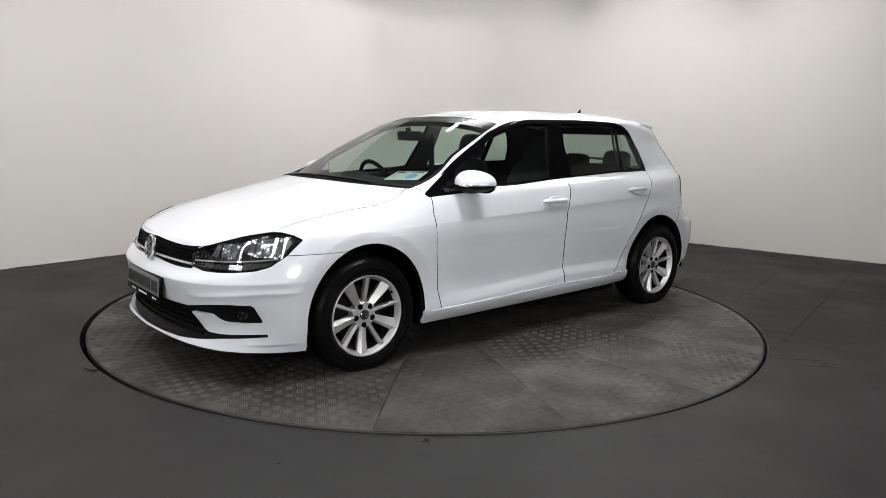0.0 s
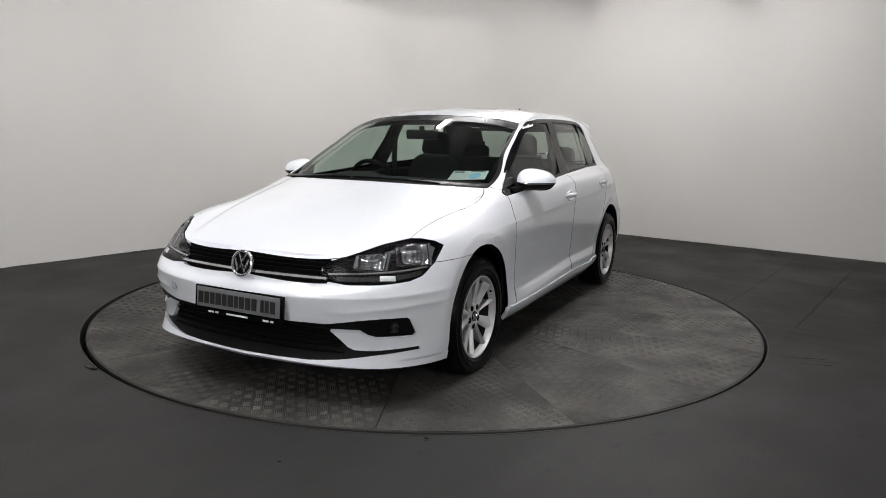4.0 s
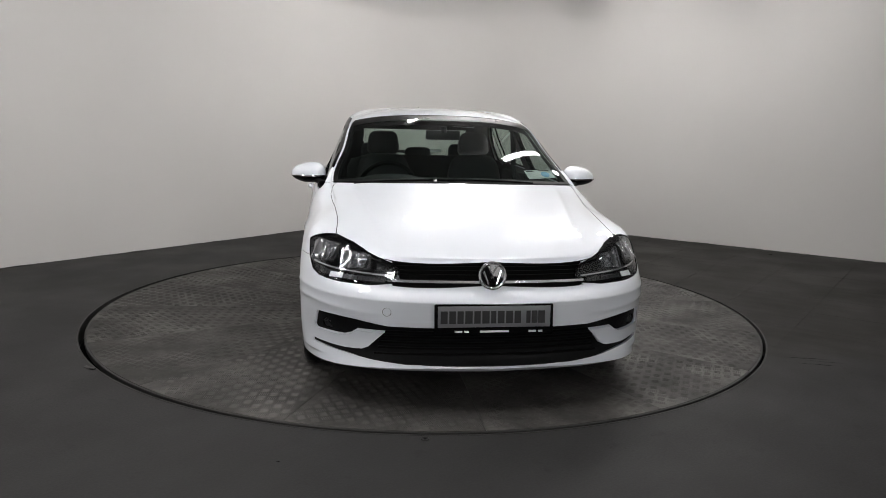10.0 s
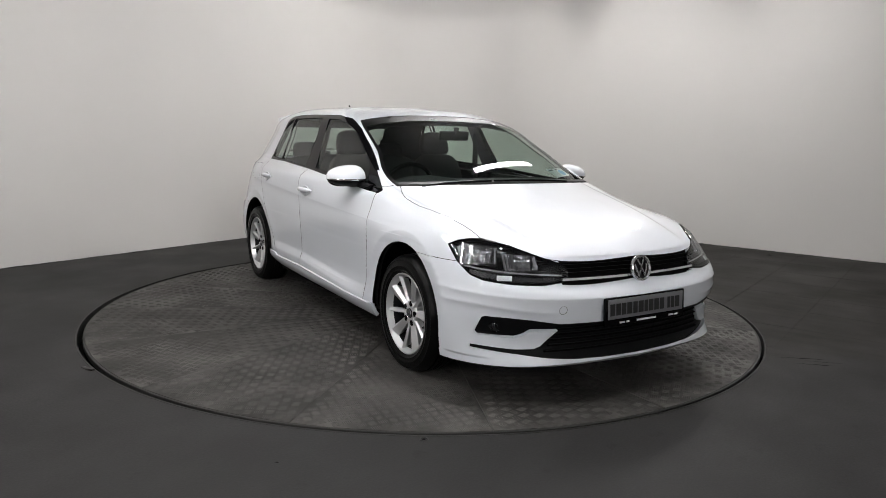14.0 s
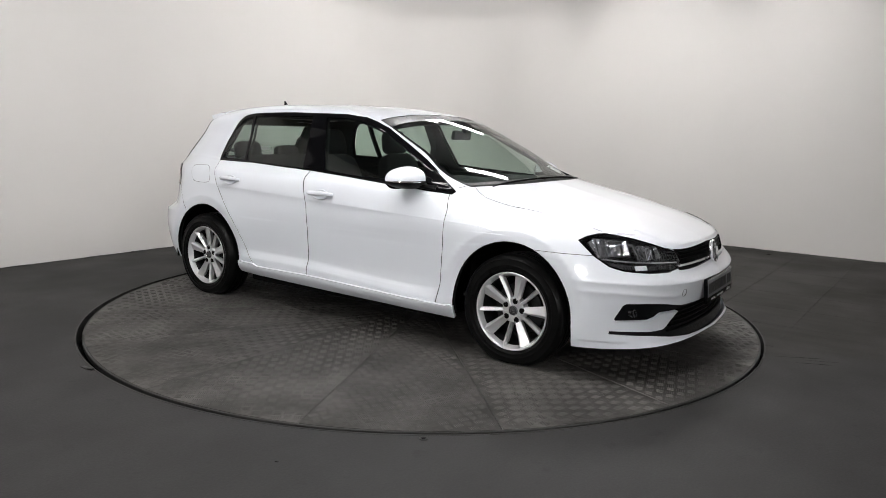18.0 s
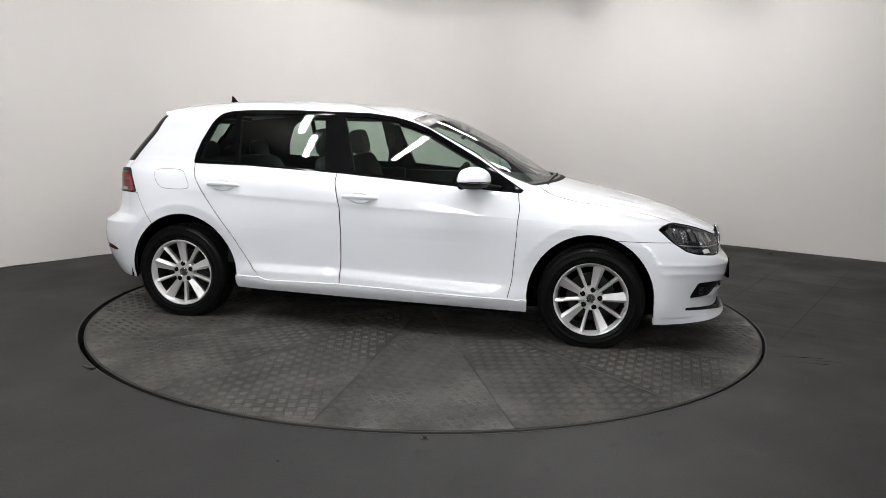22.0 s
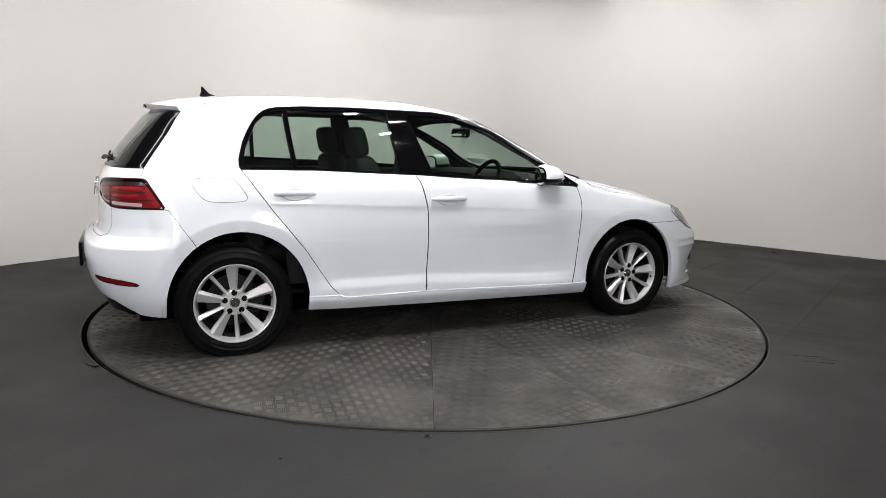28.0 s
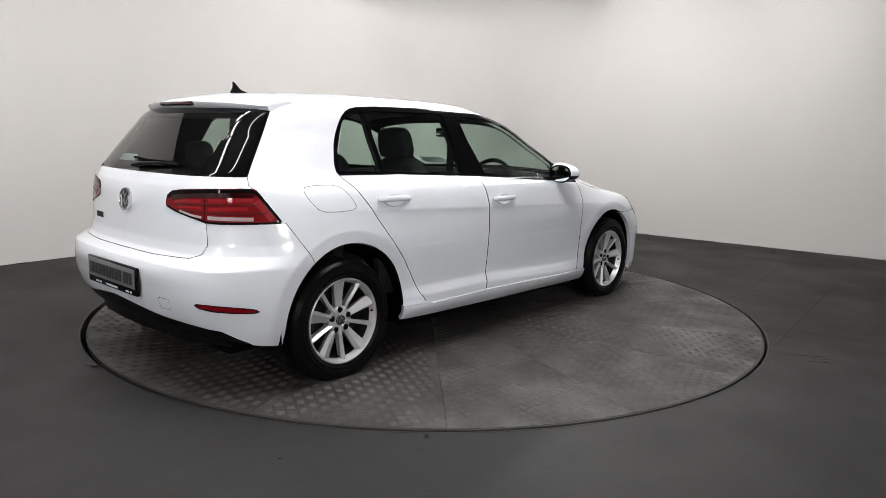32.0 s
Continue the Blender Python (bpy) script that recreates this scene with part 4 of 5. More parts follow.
def wheel():
    bm = lathe([(.190, .050), (.199, .070), (.2035, .084), (.2075, .092), (.2125, .0945), (.2160, .0925), (.2165, .088), (.213, .082)], 80)
    lathe([(.0005, .060), (.046, .062), (.064, .061), (.071, .054), (.073, .030), (.068, .0), (.0005, .0)], 40, bm=bm)
    bmesh.ops.recalc_face_normals(bm, faces=bm.faces)
    w = car_part("wheel", bm, ALLOY, "silver ten-spoke alloy wheel", angle=28)
    for i in range(5):
        for turn, w0, w1, lean in ((10, .030, .070, .22), (46, .016, .025, -.15)):
            sp = bmesh.new()
            spoke(sp, 72 * i + turn, w0, w1, lean)
            bmesh.ops.recalc_face_normals(sp, faces=sp.faces)
            part("spoke", sp, ALLOY, w, angle=28)
    # The shade between the spokes is put into the barrel's colour.
    part("barrel", lathe([(.1995, -.09), (.186, -.07), (.182, .0), (.186, .040), (.192, .060)], 64), ALLOY_DARK, w, "inner barrel, darkened for the shade behind the spokes")
    half_tyre = [(.2125, .078), (.2145, .089), (.222, .0945), (.231, .0985), (.2325, .1005), (.236, .1000), (.252, .1025), (.2545, .1040), (.258, .1025), (.272, .1015), (.284, .0985), (.2865, .0992),
                 (.289, .0965), (.299, .0885), (.3065, .078), (.3105, .068), (.3122, .055), (.3128, .046), (.3055, .0445), (.3055, .036), (.3132, .0345), (.3135, .014), (.3060, .0128), (.3060, .0045), (.3136, .0032)]
    tyre = lathe(half_tyre + [(r, -h) for r, h in half_tyre[::-1]], 96)
    for v in tyre.verts:
        if v.co.z < -HUB_Z + .0025:
            v.co.y *= 1 + .05 * (-HUB_Z - v.co.z) / .02
            v.co.z = -HUB_Z + .0025
    part("tyre", tyre, TYRE, w, "black tyre with grooved tread", angle=50)
    # Disc colour is darkened too, for the same shade.
    part("brake_disc", lathe([(.0005, .010), (.075, .012), (.078, .0), (.142, .0), (.142, -.02), (.0005, -.02)], 48), DISC, w)
    part("brake_caliper", box(.10, .07, .12, (-.105, -.012, .04), .015), ALLOY_DARK, w)
    cap = part("centre_cap", lathe([(.0005, .0665), (.024, .0665), (.0275, .0645), (.0285, .058)], 32), ALLOY_DARK, w, "grey centre cap with chrome bars")
    bm = lathe([(.0225, .0668), (.0245, .0690), (.0265, .0668)], 32)
    for pts in (((-.42, .88), (0, .12), (.42, .88)), ((-.86, .40), (-.40, -.80), (0, .02), (.40, -.80), (.86, .40))):
        tube([(x * .0175, .0675, z * .0175) for x, z in pts], .0022, 5, bm)
    part("cap_emblem", bm, BADGE_CHROME, cap)
    # Black discs on the hub stand in for the shaded bolt holes.
    for i in range(5):
        a = -radians(72 * i + 10)
        bolt = lathe([(.0005, .0655), (.0090, .0655), (.0125, .0640), (.0155, .0630), (.0160, .058)], 16)
        bmesh.ops.translate(bolt, verts=bolt.verts, vec=(.0535 * math.cos(a), 0, .0535 * math.sin(a)))
        part("bolt_hole_shade", bolt, SEAL, w)
    valve = box(.010, .012, .010, (.19 * math.cos(2.6), .083, .19 * math.sin(2.6)), .003)
    part("valve", valve, SEAL, w)
    return w


TRACK = .765
w0 = wheel()
SPIN = {(1, 1): 3, (1, -1): -40, (-1, 1): 0, (-1, -1): -25}
for fx in (1, -1):
    for sd in (1, -1):
        m = Matrix.Translation((fx * WHEEL_X - CX, sd * TRACK - CY, HUB_Z)) @ pose(0, 0, 0, 0, 0, 0 if sd > 0 else 180) @ pose(0, 0, 0, 0, SPIN[fx, sd], 0)
        if (fx, sd) == (1, 1):
            w0.matrix_basis = m
            made = w0
        else:
            made = copy_thing(w0, m)
        for child in made.children:
            if child.name.startswith("tyre"):
                child.matrix_basis = pose(0, 0, 0, 0, -SPIN[fx, sd], 0)
        # dark liner of the wheel arch, with flaps that run down to the sill
        bm = bmesh.new()
        rows = []
        r = .386
        way = [(r, -.05)] + [(r * math.cos(a), r * math.sin(a)) for a in np.linspace(-.1, math.pi + .1, 26)] + [(-r, -.05)]
        for x, z in way:
            rows.append([bm.verts.new((fx * 1.296 + x, sd * y, .29 + z)) for y in (.48, .848)])
        for a, b in zip(rows, rows[1:]):
            bm.faces.new((a[0], b[0], b[1], a[1]))
        bm.faces.new([r[0] for r in rows])
        bmesh.ops.solidify(bm, geom=bm.faces[:], thickness=.006)
        car_part("arch_liner", bm, SEAL, "black plastic wheel arch liner")

# underside and inner blocks
bm = box(3.62, 1.16, .06, (.02, 0, .185), .02)
box(1.70, 1.62, .06, (0, 0, .190), .02, bm=bm)
box(.30, 1.16, .05, (1.86, 0, .205), .02, bm=bm)
car_part("underbody", bm, SEAL, "black underbody")
car_part("engine_block", box(.62, 1.0, .34, (1.33, 0, .44), .04), SEAL, "dark engine bay parts")
car_part("bulkhead", box(.04, 1.44, .62, (.98, 0, .56), .01), SEAL)

# front: slats, chrome strip, badge, plate, tow cap
for z in (.578, .604, .622, .640):
    pts = [from_front(y, z) for y in np.linspace(-.44, .44, 25)]
    chrome = z == .578
    bm = strip([p - Vector((-.002 if chrome else .008, 0, 0)) for p, _ in pts], [Vector((1, 0, .18 if chrome else .1)).normalized() for _ in pts], .014 if chrome else .008, .008 if chrome else .006)
    part("chrome_strip" if chrome else "slat", bm, BADGE_CHROME if chrome else SEAL, grille, "bright chrome strip" if chrome else "")
for z in (.245, .272, .298, .325, .350):
    wide = .30 + (.17 if z > .33 else .22 if z < .27 else .20)
    pts = [from_front(y, z) for y in np.linspace(-wide, wide, 25)]
    car_part("intake_slat", strip([p - Vector((.018, 0, 0)) for p, _ in pts], [Vector((1, 0, .1)).normalized() for _ in pts], .010, .010), SEAL)
badge("front_badge", .064, pose(2.128, 0, .611, -12, 0, 90), label="round chrome badge on the grille")


def plate(name, m):
    """A dealer's plate in a black holder; its face looks along -y, its middle is the origin. Lettering stands as plain bars."""
    ob = car_part(name, box(.535, .018, .135, (0, 0, 0), .006), GLOSS, "black plate holder with a grey plate and dark lettering bars")
    part("plate_face", box(.506, .004, .094, (0, -.0095, .012), .0015), PLATE_GREY, ob, "dull grey plate")
    x = -.244
    for w in (.036, .034, .032, .038, .033, .038, .027, .035, .036, .034, 0, .022, .027, .035):
        if w:
            part("letter_bar", box(w * .86, .0015, .056, (x + w / 2, -.0122, .010)), INK, ob)
            x += w + .0024
        else:
            x += .018
    for x0, w in ((-.178, .034), (-.135, .020), (-.065, .130), (.155, .034), (.198, .020)):
        part("small_bar", box(w, .001, .009, (x0 + w / 2, -.0095, -.0545)), PAPER, ob)
    ob.matrix_basis = Matrix.Translation((-CX, -CY, 0)) @ m
    return ob


plate("front_plate", pose(2.168, .007, .424, -4, 0, 90))
plate("rear_plate", pose(-2.074, -.02, .503, 0, 0, -90))
p, n = from_front(-.466, .447)
bm = lathe([(.0185, 0), (.0195, .0012), (.0205, 0), (.0195, -.002)], 32, close=True)
bm.transform(Matrix.Translation(p) @ n.to_track_quat("Y", "Z").to_matrix().to_4x4())
car_part("tow_cap", bm, ALLOY_DARK, "thin round seam of the tow cap")

# fog lamps in the outer intakes
for sd in (1, -1):
    p, n = from_front(sd * .712, .362)
    fog = car_part("fog_lamp", lathe([(.0005, -.004), (.030, -.002), (.034, .004), (.036, -.015)], 24), LAMP_BLACK, "small round fog lamp behind a clear cover")
    fog.matrix_basis = Matrix.Translation((-CX, -CY, 0)) @ Matrix.Translation(p - Vector((.030, 0, 0))) @ pose(0, 0, 0, 0, 0, -90 + sd * 14) @ Matrix.Diagonal((1.1, 1, .8, 1))
    part("lens", lathe([(.0005, .010), (.020, .008), (.032, .003)], 24), LENS, fog)
    part("fog_reflector", lathe([(.0005, -.002), (.012, .0), (.022, .004), (.026, .006), (.028, .003)], 20), ALLOY_DARK, fog, "small dark reflector")

# headlights
for sd in (1, -1):
    bucket = panel("headlight", ["headlight"], LAMP_BLACK, sd, gap=.0008, lip=-.040, offset=-.042, label="headlight with a dark bezel and twin reflectors under a clear cover")
    panel("lens", ["headlight"], LENS, sd, gap=.0012, lip=0, parent=bucket, label="clear lamp cover", offset=-.0005)

    def at_nose(u, z, deep):
        p, n = on_skin((3 - u / 2, (3 + u / 2) * sd, z), (-1, -sd, 0))
        return p - n * deep, n

    def nose_strip(way, deep, wide, proud):
        fine = []
        for (u0, z0), (u1, z1) in zip(way, way[1:]):
            fine += [(u0 + (u1 - u0) * q, z0 + (z1 - z0) * q) for q in (0, .25, .5, .75)]
        pts = [at_nose(u, z, deep) for u, z in fine + [way[-1]]]
        return strip([p for p, _ in pts], [n for _, n in pts], wide, proud)

    # two deep reflector chambers with a bright upright edge each, a bulb and a split wall
    for u, z, rw, rh, lean in ((-1.085, .684, .080, .050, .20), (-1.365, .657, .072, .041, .35)):
        p, n = at_nose(u, z, .006)
        m = Matrix.Translation(p) @ n.to_track_quat("Y", "Z").to_matrix().to_4x4()
        out = 1 if m.col[0].y * sd > 0 else -1
        bowl = bmesh.new()
        rows = []
        for b in np.linspace(-1, 1, 9):
            rows.append([bowl.verts.new(m @ Vector((out * (a * rw + lean * b * rh * .6), -.034 + .028 * max(abs(a) ** 2.6, abs(b) ** 3), b * rh * (1 + .12 * a)))) for a in np.linspace(-1, 1, 13)])
        for a, b in zip(rows, rows[1:]):
            for k in range(12):
                bowl.faces.new((a[k], a[k + 1], b[k + 1], b[k]))
        bmesh.ops.recalc_face_normals(bowl, faces=bowl.faces)
        part("reflector_bowl", bowl, CHROME_SOFT, bucket, "deep silvery reflector")
        corner = lambda a, b, h: m @ Vector((out * (a * rw + lean * b * rh * .6), h, b * rh * (1 + .12 * a)))
        rim = [corner(a, b, -.005) for a, b in ((-1, -1), (0, -1), (1, -1), (1, 0), (1, 1), (0, 1), (-1, 1), (-1, 0), (-1, -1))]
        part("bowl_rim", tube(rim, .0030, 6), LAMP_BLACK, bucket)
        for a, wide, mat in ((.52, .013, CHROME), (1.06, .020, CHROME_SOFT)):
            pts = [corner(a, b, -.010) for b in (-1, -.5, 0, .5, 1)]
            part("bright_edge", strip(pts, [n] * 5, wide, .006), mat, bucket, "bright upright edge of the chamber")
        foot = [corner(a, -1.0, -.008) for a in (-1, -.3, .3, .9)]
        part("chamber_foot", strip(foot, [n] * 4, .008, .004), CHROME_SOFT, bucket)
        bulb = lathe([(.0005, .012), (.009, .010), (.012, .0), (.012, -.016)], 16)
        bulb.transform(m @ Matrix.Translation((-out * rw * .15, -.016, 0)))
        part("bulb_cap", bulb, BADGE_CHROME, bucket)
        for q in (-.62, -.30, .18):
            fin = box(.003, .018, rh * 1.5, (0, 0, 0), .001)
            fin.transform(m @ Matrix.Translation((out * q * rw, -.022, 0)))
            part("reflector_fin", fin, LAMP_BLACK if q < -.5 else CHROME, bucket)
    part("side_panel", nose_strip([(-.935, .716), (-.955, .690), (-.985, .655)], .014, .042, .004), CHROME_SOFT, bucket, "silvery panel at the lamp's outer end")
    part("upper_panel", nose_strip([(-1.19, .704), (-1.26, .693)], .014, .018, .004), CHROME_SOFT, bucket)
    part("light_strip", nose_strip([(-.93, .640), (-.98, .630), (-1.10, .623), (-1.30, .613), (-1.48, .604), (-1.625, .597)], .010, .009, .004), BADGE_CHROME, bucket, "bright trim strip")
    part("running_light", nose_strip([(-1.02, .608), (-1.10, .603), (-1.30, .592), (-1.48, .584), (-1.58, .580)], .022, .026, .004), LAMP_RIB, bucket, "grey ribbed running light")
    for i in range(16):
        q = i / 15
        p, n = at_nose(-1.03 - .52 * q, .607 - .026 * q, .015)
        rib = box(.005, .006, .024, (0, 0, 0), .001)
        rib.transform(Matrix.Translation(p) @ n.to_track_quat("Y", "Z").to_matrix().to_4x4())
        part("lens_rib", rib, LAMP_RIB, bucket)
    # A white block paints the square lamp reflection on the headlight.
    p, n = at_nose(-1.27, .590, .008)
    lit = box(.070, .004, .026, (0, 0, 0), .002)
    lit.transform(Matrix.Translation(p) @ n.to_track_quat("Y", "Z").to_matrix().to_4x4())
    part("reflection_block", lit, WHITE_STRIP, bucket, "pale block over the running light, a painted square reflection")
    loop = []
    for (u0, z0), (u1, z1) in zip(HEADLIGHT, HEADLIGHT[1:] + HEADLIGHT[:1]):
        for q in (0, .5):
            u, z = u0 + (u1 - u0) * q, z0 + (z1 - z0) * q
            loop.append(at_nose(u * .985 - .0186, z + (.654 - z) * .04, .001)[0])
    part("lamp_edge", tube(loop + loop[:1], .0042, 6), GLOSS, bucket, "black lamp edge")

# tail lamps
for sd in (1, -1):
    lamp = panel("tail_lamp", ["tail_lamp"], RED_LENS, sd, gap=.0015, lip=.02, label="red tail lamp with a dark edge and a pale strip")

    def tail_pts(pairs):
        out = []
        fine = []
        for (w0, z0), (w1, z1) in zip(pairs, pairs[1:]):
            fine += [(w0 + (w1 - w0) * u, z0 + (z1 - z0) * u) for u in (0, .2, .4, .6, .8)]
        for w, z in fine + [pairs[-1]]:
            q, n = on_skin((w / 2 - 3, (w / 2 + 3) * sd, z), (1, -sd, 0))
            out.append((q, n))
        return out

    def tail_band(name, pairs, wide, proud, mat, label=""):
        pts = tail_pts(pairs)
        part(name, strip([p for p, _ in pts], [n for _, n in pts], wide, proud), mat, lamp, label)

    tail_band("dark_edge", [(-1.585, .905), (-1.53, .926), (-1.289, .941), (-1.02, .946), (-.975, .930)], .020, .004, GLOSS, "dark upper edge")
    tail_band("dark_edge", [(-.985, .936), (-.925, .888), (-.835, .806)], .014, .004, GLOSS)
    tail_band("dark_edge", [(-.835, .803), (-1.041, .802), (-1.285, .802), (-1.34, .812), (-1.519, .843), (-1.59, .862)], .009, .004, GLOSS, "dark lower edge")
    tail_band("dark_band", [(-1.56, .902), (-1.45, .914), (-1.289, .922), (-1.10, .927), (-1.00, .926)], .026, .002, RED_DARK, "smoked upper band")
    tail_band("light_guide", [(-1.53, .885), (-1.42, .893), (-1.33, .896)], .016, .002, RED_BRIGHT, "bright red light guide")
    tail_band("light_guide", [(-1.28, .899), (-1.14, .903), (-1.00, .905)], .018, .002, RED_BRIGHT, "bright red light guide")
    tail_band("light_guide", [(-1.28, .862), (-1.14, .865), (-1.03, .867)], .018, .002, RED_BRIGHT, "bright red light guide")
    tail_band("light_guide", [(-1.50, .862), (-1.42, .866), (-1.33, .867)], .014, .002, RED_BRIGHT, "bright red light guide")
    tail_band("light_guide", [(-.985, .900), (-.935, .856), (-.885, .816)], .034, .002, RED_BRIGHT, "bright red light guide")
    tail_band("dark_band", [(-1.52, .874), (-1.30, .880), (-1.10, .884), (-.97, .885)], .004, .003, RED_DARK)
    tail_band("dark_band", [(-1.48, .848), (-1.30, .845), (-1.10, .845), (-.92, .845)], .004, .003, RED_DARK)
    tail_band("pale_strip", [(-1.49, .846), (-1.40, .830), (-1.33, .824)], .012, .003, WHITE_LENS, "pale clear strip")
    tail_band("pale_strip", [(-1.285, .823), (-1.15, .821), (-1.00, .820)], .020, .003, WHITE_LENS, "pale clear strip")
    split = tail_pts([(-1.306, .951), (-1.306, .90), (-1.308, .85), (-1.31, .80)])
    bm = tube([p + n * .0005 for p, n in split], .0018, 5)
    part("lamp_joint", bm, SEAL, lamp)
    panel("rear_reflector", ["reflector"], RED_LENS, sd, gap=.004, lip=.01, offset=-.002, label="slim red reflector")

# tailgate: spoiler, brake light, badge, letters, wiper
bm = bmesh.new()
rows = []
for y in np.linspace(-.592, .592, 33):
    c = 1 - (abs(y) / .6) ** 2.2
    tip = Vector((-1.545 - .165 * c ** .8, y * .985, 1.326 + .021 * c))
    rx = -1.40 - .07 * c
    rz = on_skin((rx, y * .93 + 1e-4, 3), (0, 0, -1))[0].z
    root = Vector((rx, y * .955, rz + .0015))
    mid = root.lerp(tip, .5) + Vector((0, 0, .006))
    rows.append([bm.verts.new(q) for q in (root - Vector((0, 0, .012)), root, mid, tip + Vector((.010, 0, .005)), tip, tip + Vector((.010, 0, -.020)),
                                            tip + Vector((.07, 0, -.040)))])
for a, b in zip(rows, rows[1:]):
    for k in range(6):
        bm.faces.new((a[k], a[k + 1], b[k + 1], b[k]))
bm.faces.new(rows[0])
bm.faces.new(rows[-1][::-1])
bmesh.ops.recalc_face_normals(bm, faces=bm.faces)
spoiler = car_part("roof_spoiler", bm, PAINT, "white roof spoiler over the rear window", angle=50)
part("brake_light", box(.022, .33, .016, (-1.700, 0, 1.336), .006, (0, 26, 0)), RED_DARK, spoiler, "dark red high brake light")
p, n = from_rear(0, .867)
badge("rear_badge", .058, pose(p.x - .004, 0, .867, -9, 0, -90), label="round chrome badge on the tailgate")
for i in range(3):
    y = .395 - .036 * i
    p, n = from_rear(y, .757)
    b = box(.004, .026, .030, p + n * .002, .001)
    car_part("letter_bar", b, ALLOY_DARK, "dark lettering bar")
pts = [from_rear(y, z) for y, z in ((.0, 1.020), (-.06, 1.030), (-.16, 1.036), (-.27, 1.040), (-.37, 1.036))]
wiper = car_part("rear_wiper", tube([p + n * .020 for p, n in pts], [.014, .016, .012, .008, .005], 8, flat=.7), PLASTIC, "black rear wiper")
pts = [from_rear(y, z) for y, z in ((.06, 1.060), (-.10, 1.052), (-.25, 1.050), (-.36, 1.046))]
part("blade", tube([p + n * .012 for p, n in pts], .006, 6), SEAL, wiper)
part("pivot", box(.035, .05, .035, pts[0][0] + Vector((-.012, -.05, -.030)), .012), PLASTIC, wiper)
quad = [from_rear(y, z)[0] + Vector((.006, 0, 0)) for y, z in ((.271, 1.078), (.085, 1.080), (.085, 1.047), (.285, 1.045))]
bm = bmesh.new()
bm.faces.new([bm.verts.new(q) for q in quad])
bmesh.ops.solidify(bm, geom=bm.faces[:], thickness=.0008)
car_part("rear_sticker", bm, PAPER, "small pale sticker inside the rear window")

loop = []
for y, z in ((-.415, .452), (-.480, .452), (-.485, .447), (-.485, .405), (-.480, .400), (-.415, .400), (-.410, .405), (-.410, .447)):
    p, n = from_rear(y, z)
    loop.append(p + n * .0002)
car_part("tow_cover", tube(loop + loop[:1], .0011, 5), ALLOY_DARK, "thin square seam of the tow cover")

